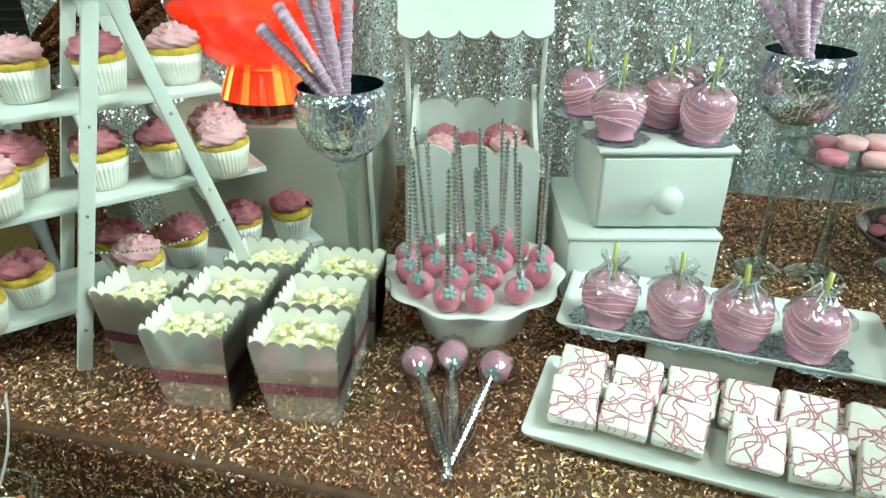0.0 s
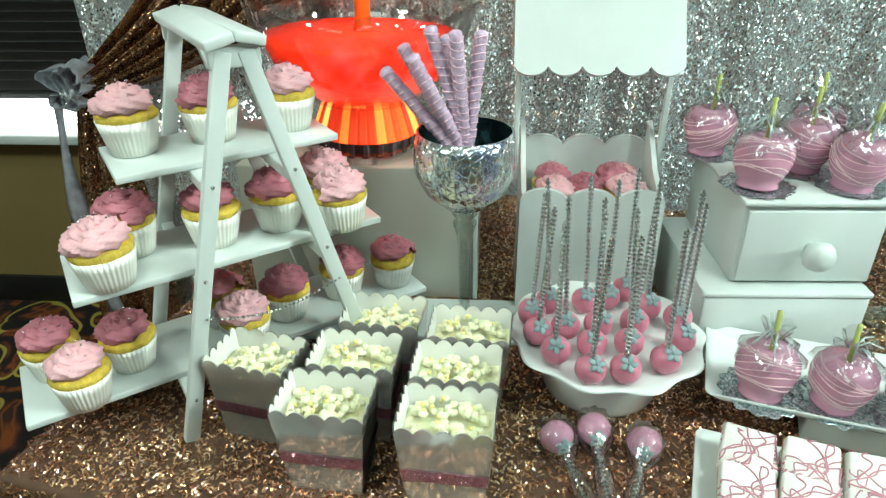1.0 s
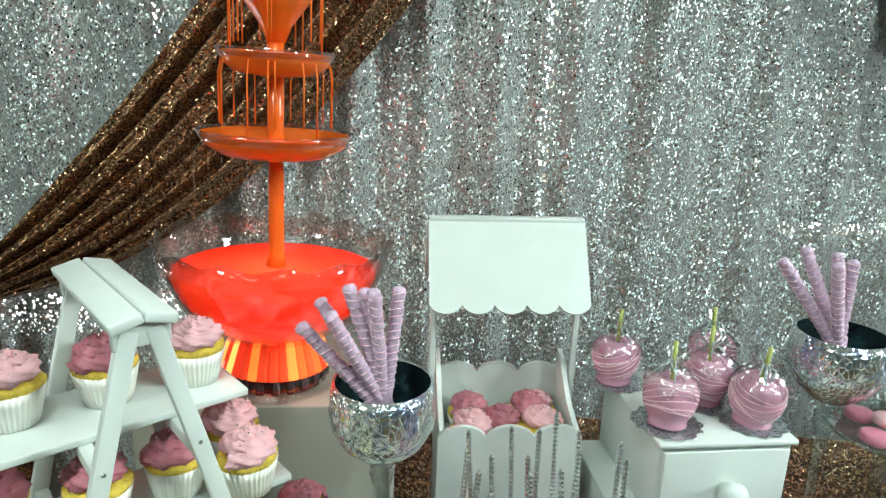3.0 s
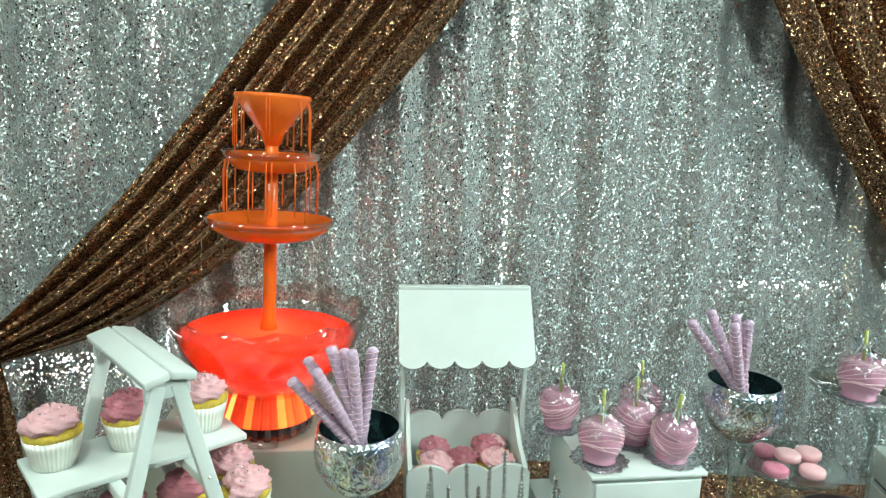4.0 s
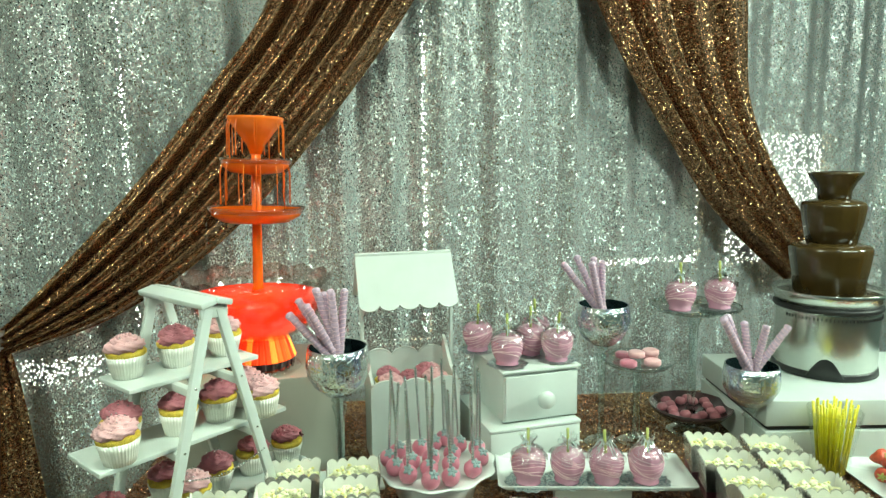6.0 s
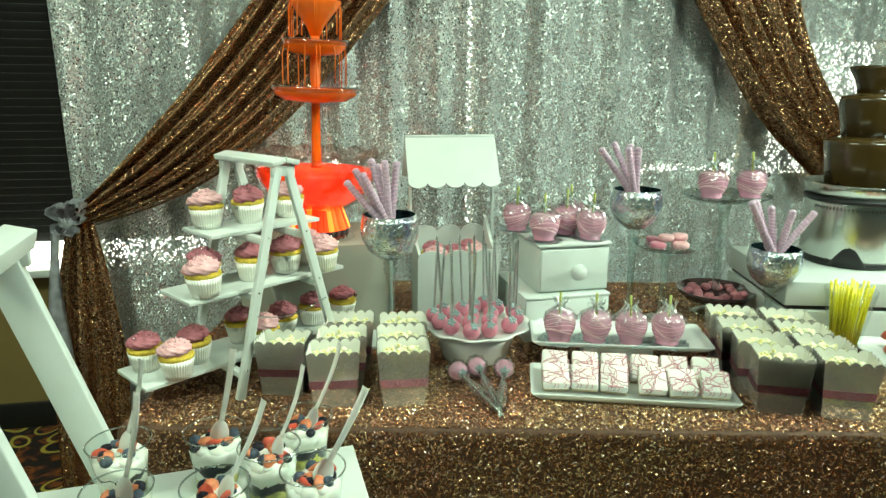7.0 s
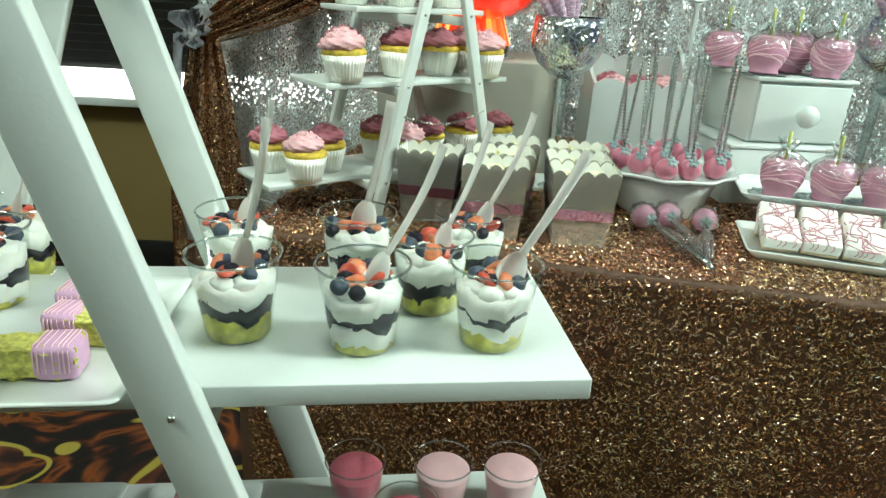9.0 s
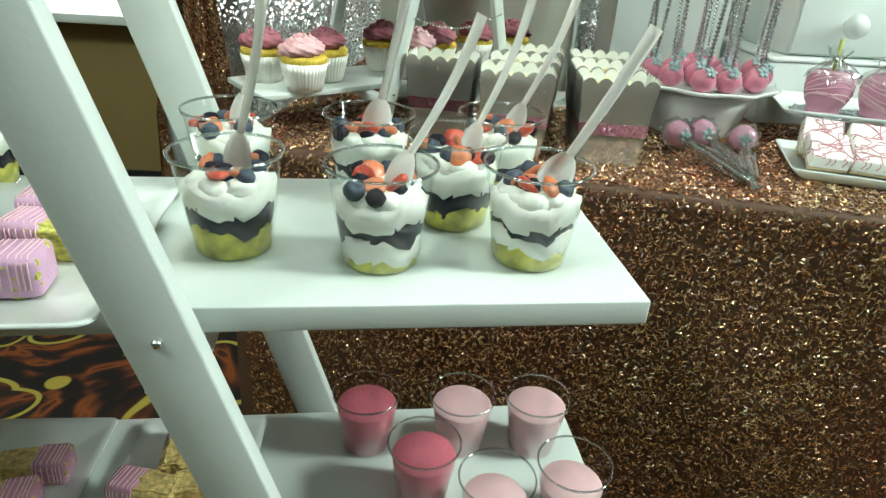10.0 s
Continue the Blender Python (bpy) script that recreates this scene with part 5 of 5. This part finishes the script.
big = ladder("ladder_shelf", "tall white painted wooden A-frame ladder shelf standing on the carpet", lad2, 0.0, 0.0, -0.305, 1.19, 0.001, 0.335, 0.014,
             0.049, 0.020, [(0.80, -0.47, 0.487, -0.285, -0.022), (0.47, -0.52, 0.535, -0.285, -0.022)], 0.044, 0.022, 0.0045, 0.44, -0.02)


def lip(r, z):
    """A rolled rim."""
    return lathe([(r + 0.0011 * math.cos(a), z + 0.0013 * math.sin(a)) for a in [k * math.pi / 4 for k in range(9)]], 48, caps=False)


def make_cup(seed, full=True):
    random.seed(seed)
    ob = thing("parfait_cup", "clear plastic cup of layered fruit parfait topped with berries", "parfait cup", group="parfait cups")
    part("cup", lathe([(0.02, 0.0005), (0.0275, 0.001), (0.0375, 0.072), (0.0395, 0.0745), (0.0398, 0.0765), (0.0385, 0.0778), (0.0375, 0.0765)], 40, caps=False), CUPFILM, ob, "clear plastic cup")
    part("lip", lip(0.0392, 0.0768), RIMFILM, ob, "thick clear lip")

    def layer(name, z0, z1, mat, label, rough):
        r0, r1 = 0.0262 + 0.0097 * z0 / 0.072, 0.0262 + 0.0097 * z1 / 0.072
        ph = rnd(0, 6)
        part(name, lathe([(0.01, z0), (r0, z0), ((r0 + r1) / 2, (z0 + z1) / 2), (r1, z1), (r1 * 0.6, z1 + 0.001), (0.004, z1 + 0.001)], 36,
                         wave=lambda r, z, a: (r, z + (rough * (math.sin(3 * a + ph) + 0.6 * math.sin(7 * a - ph) + 0.35 * math.sin(13 * a)) if r > 0.02 and z > 0.004 else 0))), mat, ob, label)
    h1, h2, h3 = {0: (0.026, 0.026, 0.040), 1: (0.011, 0.029, 0.041), 2: (0.019, 0.033, 0.039), 3: (0.022, 0.022, 0.037)}[seed % 4]
    layer("cake_layer", 0.002, h1, PINEAPPLE, "yellow green cake layer", 0.0035)
    if h2 > h1:
        layer("lower_cream_layer", h1 - 0.004, h2, CREAM, "white cream layer", 0.003)
    layer("berry_layer", h2 - 0.003, h3, BERRY, "dark berry layer", 0.0040)
    layer("cream_layer", h3 - 0.004, 0.054, CREAM, "white cream layer", 0.003)
    bm = None
    for k in range(7):
        a = k * 0.9
        bm = blob(0.0125, (0.018 * math.cos(a), 0.018 * math.sin(a), 0.055), (1, 1, 0.6), 2, 0.3, bm)
    cr = tagged(part("whipped_cream", bm, CREAM, ob, "whipped cream"), kind="stuff")
    for k in range(7):
        a, r, size = k * 0.9 + rnd(-0.35, 0.35), rnd(0.010, 0.028), rnd(0.8, 1.05)
        o = part("blueberry", lathe([(0.001, -0.0075), (0.006, -0.0055), (0.008, 0), (0.006, 0.006), (0.0028, 0.0073), (0.0018, 0.0062)], 14), BERRY if k % 3 else DUSKBERRY, cr,
                 at=pose(r * math.cos(a), r * math.sin(a), 0.0615 + rnd(-0.001, 0.003), rnd(-50, 50), rnd(-50, 50)) @ Matrix.Diagonal((size, size, size, 1)))
    for k in range(5):
        a, r = k * 1.26 + rnd(0, 0.9), rnd(0.008, 0.025)
        wedge = lathe([(0.001, -0.012), (0.0065, -0.006), (0.0095, 0.002), (0.008, 0.008), (0.002, 0.010)], 14, m=Matrix.Diagonal((1.0, 0.45, 1.0, 1)))
        part("strawberry_slice", wedge, STRAW if k % 2 else PALESTRAW, cr, at=pose(r * math.cos(a), r * math.sin(a), 0.0625 + rnd(0, 0.003), rnd(35, 100), rnd(-30, 30), rnd(0, 360)))
    return ob


cups = [make_cup(s) for s in (32, 33, 34, 35)]
SPARE += cups


def make_spoon():
    ob = thing("plastic_spoon", "white plastic spoon standing in the parfait", "spoon", group="plastic spoons")
    bm = sheet(lambda u, v: ((v - 0.5) * 0.022 * math.sin(math.pi * min(1, u * 0.94 + 0.06)) ** 0.55, 0.006 * (1 - (2 * v - 1) ** 2) * math.sin(math.pi * u) - 0.003, 0.0 + 0.036 * u), 12, 8, 0.001)
    bm = merge(bm, sheet(lambda u, v: ((v - 0.5) * (0.006 + 0.0025 * u), 0.0012 * math.cos((v - 0.5) * 3) - 0.003 - 0.006 * math.sin(2.5 * u), 0.0335 + 0.088 * u), 14, 4, 0.0016))
    part("spoon_body", bm, SPOONM, ob)
    return ob


spoon = make_spoon()
SPARE.append(spoon)
cup_places = [(-0.562, 0.255, 0.16, 0.12), (-0.437, 0.243, 0.42, 0.02), (-0.309, 0.259, 0.5, 0.05), (-0.373, 0.330, 0.30, 0.05), (-0.594, 0.380, 0.22, 0.05), (-0.459, 0.388, 0.20, 0.1), (-0.324, 0.412, 0.35, 0.05), (-0.838, 0.365, 0.2, 0.0), (-0.825, 0.29, 0.2, 0.0)]
for k, (x, y, lean, fwd) in enumerate(cup_places):
    o = copy_thing(cups[(0, 1, 2, 3, 2, 1, 3, 0, 1)[k]], pose(x, y, 0.8005, 0, 0, 77 * k))
    o.scale = (1.15, 1.15, 1.12)
    d = Vector((lean, fwd, 1.0)).normalized()
    q = d.to_track_quat("Z", "Y").to_matrix().to_4x4()
    o = copy_thing(spoon, Matrix.Translation((x + 0.002, y - 0.004, 0.856)) @ q @ pose(0, 0, 0, 0, 0, 25 + 14 * (k % 3)))
    o.scale = (1.35, 1.35, 1.32)


def make_treat(body, dip, label):
    ob = thing("crispy_treat", label, "crispy treat", group="crispy treats")
    bm = box(0.074, 0.034, 0.030, 0.005)
    bmesh.ops.subdivide_edges(bm, edges=bm.edges[:], cuts=6, use_grid_fill=True)
    for v in bm.verts:
        v.co += v.normal * (0.004 * noise.noise(v.co * 260)) + Vector((noise.noise(v.co * 160), noise.noise(v.co * 160 + Vector((9, 0, 0))), max(0, noise.noise(v.co * 160 + Vector((0, 9, 0)))))) * 0.003
    part("rice_bar", bm, body, ob)
    cp = part("dipped_end", box(0.036, 0.0375, 0.0325, 0.006, pose(0.021, 0, -0.0005)), dip, ob, "candy coating")
    dz = None
    for k in range(7):
        x = 0.006 + 0.0047 * k + 0.0012 * math.sin(5 * k)
        dz = tube([(x, -0.0193, 0.008), (x + 0.001, -0.0193, 0.027), (x, -0.013, 0.0324), (x + 0.002, 0.013, 0.0324), (x, 0.0193, 0.026), (x, 0.0193, 0.01)], 0.00065, 4, dz)
    tagged(part("drizzle", dz, PINKLINE, cp, "pale drizzle lines"), kind="stuff")
    return ob


treat = make_treat(LIMECRISPY, PLUM, "yellow cake finger half dipped in lilac candy with pale drizzle")
gold_treat = make_treat(CRISPY, PINKCANDY, "golden crispy rice bar half dipped in pink candy with pale drizzle")
SPARE += [treat, gold_treat]
platter("square_plate", "white ceramic plate of dipped crispy treats", 0.215, 0.25, 0.010, pose(-0.735, 0.225, 0.8005, 0, 0, 6))
for x, y, rz in ((-0.700, 0.268, 186), (-0.686, 0.218, 178), (-0.706, 0.160, 8)):
    copy_thing(treat, pose(x, y, 0.8075, 0, 0, rz))
for px, py, rz, spots in ((-0.835, 0.285, 4, ((-0.82, 0.295, 8), (-0.83, 0.245, 14))), (-0.655, 0.295, 4, ((-0.668, 0.325, 96), (-0.685, 0.265, 170), (-0.622, 0.275, 12), (-0.64, 0.225, 5)))):
    platter("square_plate", "white ceramic plate of dipped crispy treats on the lower shelf", 0.15, 0.20, 0.010, pose(px, py, 0.4705, 0, 0, rz))
    for x, y, r in spots:
        copy_thing(gold_treat, pose(x, y, 0.4775, 0, 0, r))


def make_drink(mat, label, level):
    ob = thing("smoothie_cup", label, "smoothie cup", group="smoothie cups")
    part("cup", lathe([(0.02, 0.0005), (0.0285, 0.001), (0.0385, 0.074), (0.0405, 0.077), (0.0408, 0.0795), (0.0395, 0.0808), (0.0382, 0.0795)], 40, caps=False), CUPFILM, ob, "clear plastic cup")
    part("lip", lip(0.0402, 0.0798), RIMFILM, ob, "thick clear lip")
    r = 0.0274 + 0.0097 * level / 0.074
    part("smoothie", lathe([(0.005, 0.002), (0.0270, 0.002), (r, level), (r * 0.96, level + 0.0015), (0.004, level)], 36), mat, ob)
    return ob


pink_drink = make_drink(SMOOTHIE, "clear plastic cup nearly full of pale pink smoothie", 0.064)
red_drink = make_drink(REDSMOOTHIE, "clear plastic cup nearly full of deep pink smoothie", 0.062)
low_drink = make_drink(SMOOTHIE, "clear plastic cup part full of pale pink smoothie", 0.050)
SPARE += [pink_drink, red_drink, low_drink]
for d, x, y in ((red_drink, -0.458, 0.372), (pink_drink, -0.342, 0.375), (pink_drink, -0.250, 0.378), (red_drink, -0.388, 0.292), (low_drink, -0.312, 0.245), (low_drink, -0.226, 0.268)):
    copy_thing(d, pose(x, y, 0.4705, 0, 0, rnd(0, 360)))

# the patterns that the copies were taken from are not part of the place
for ob in SPARE:
    for o in (*ob.children_recursive, ob):
        bpy.data.objects.remove(o)
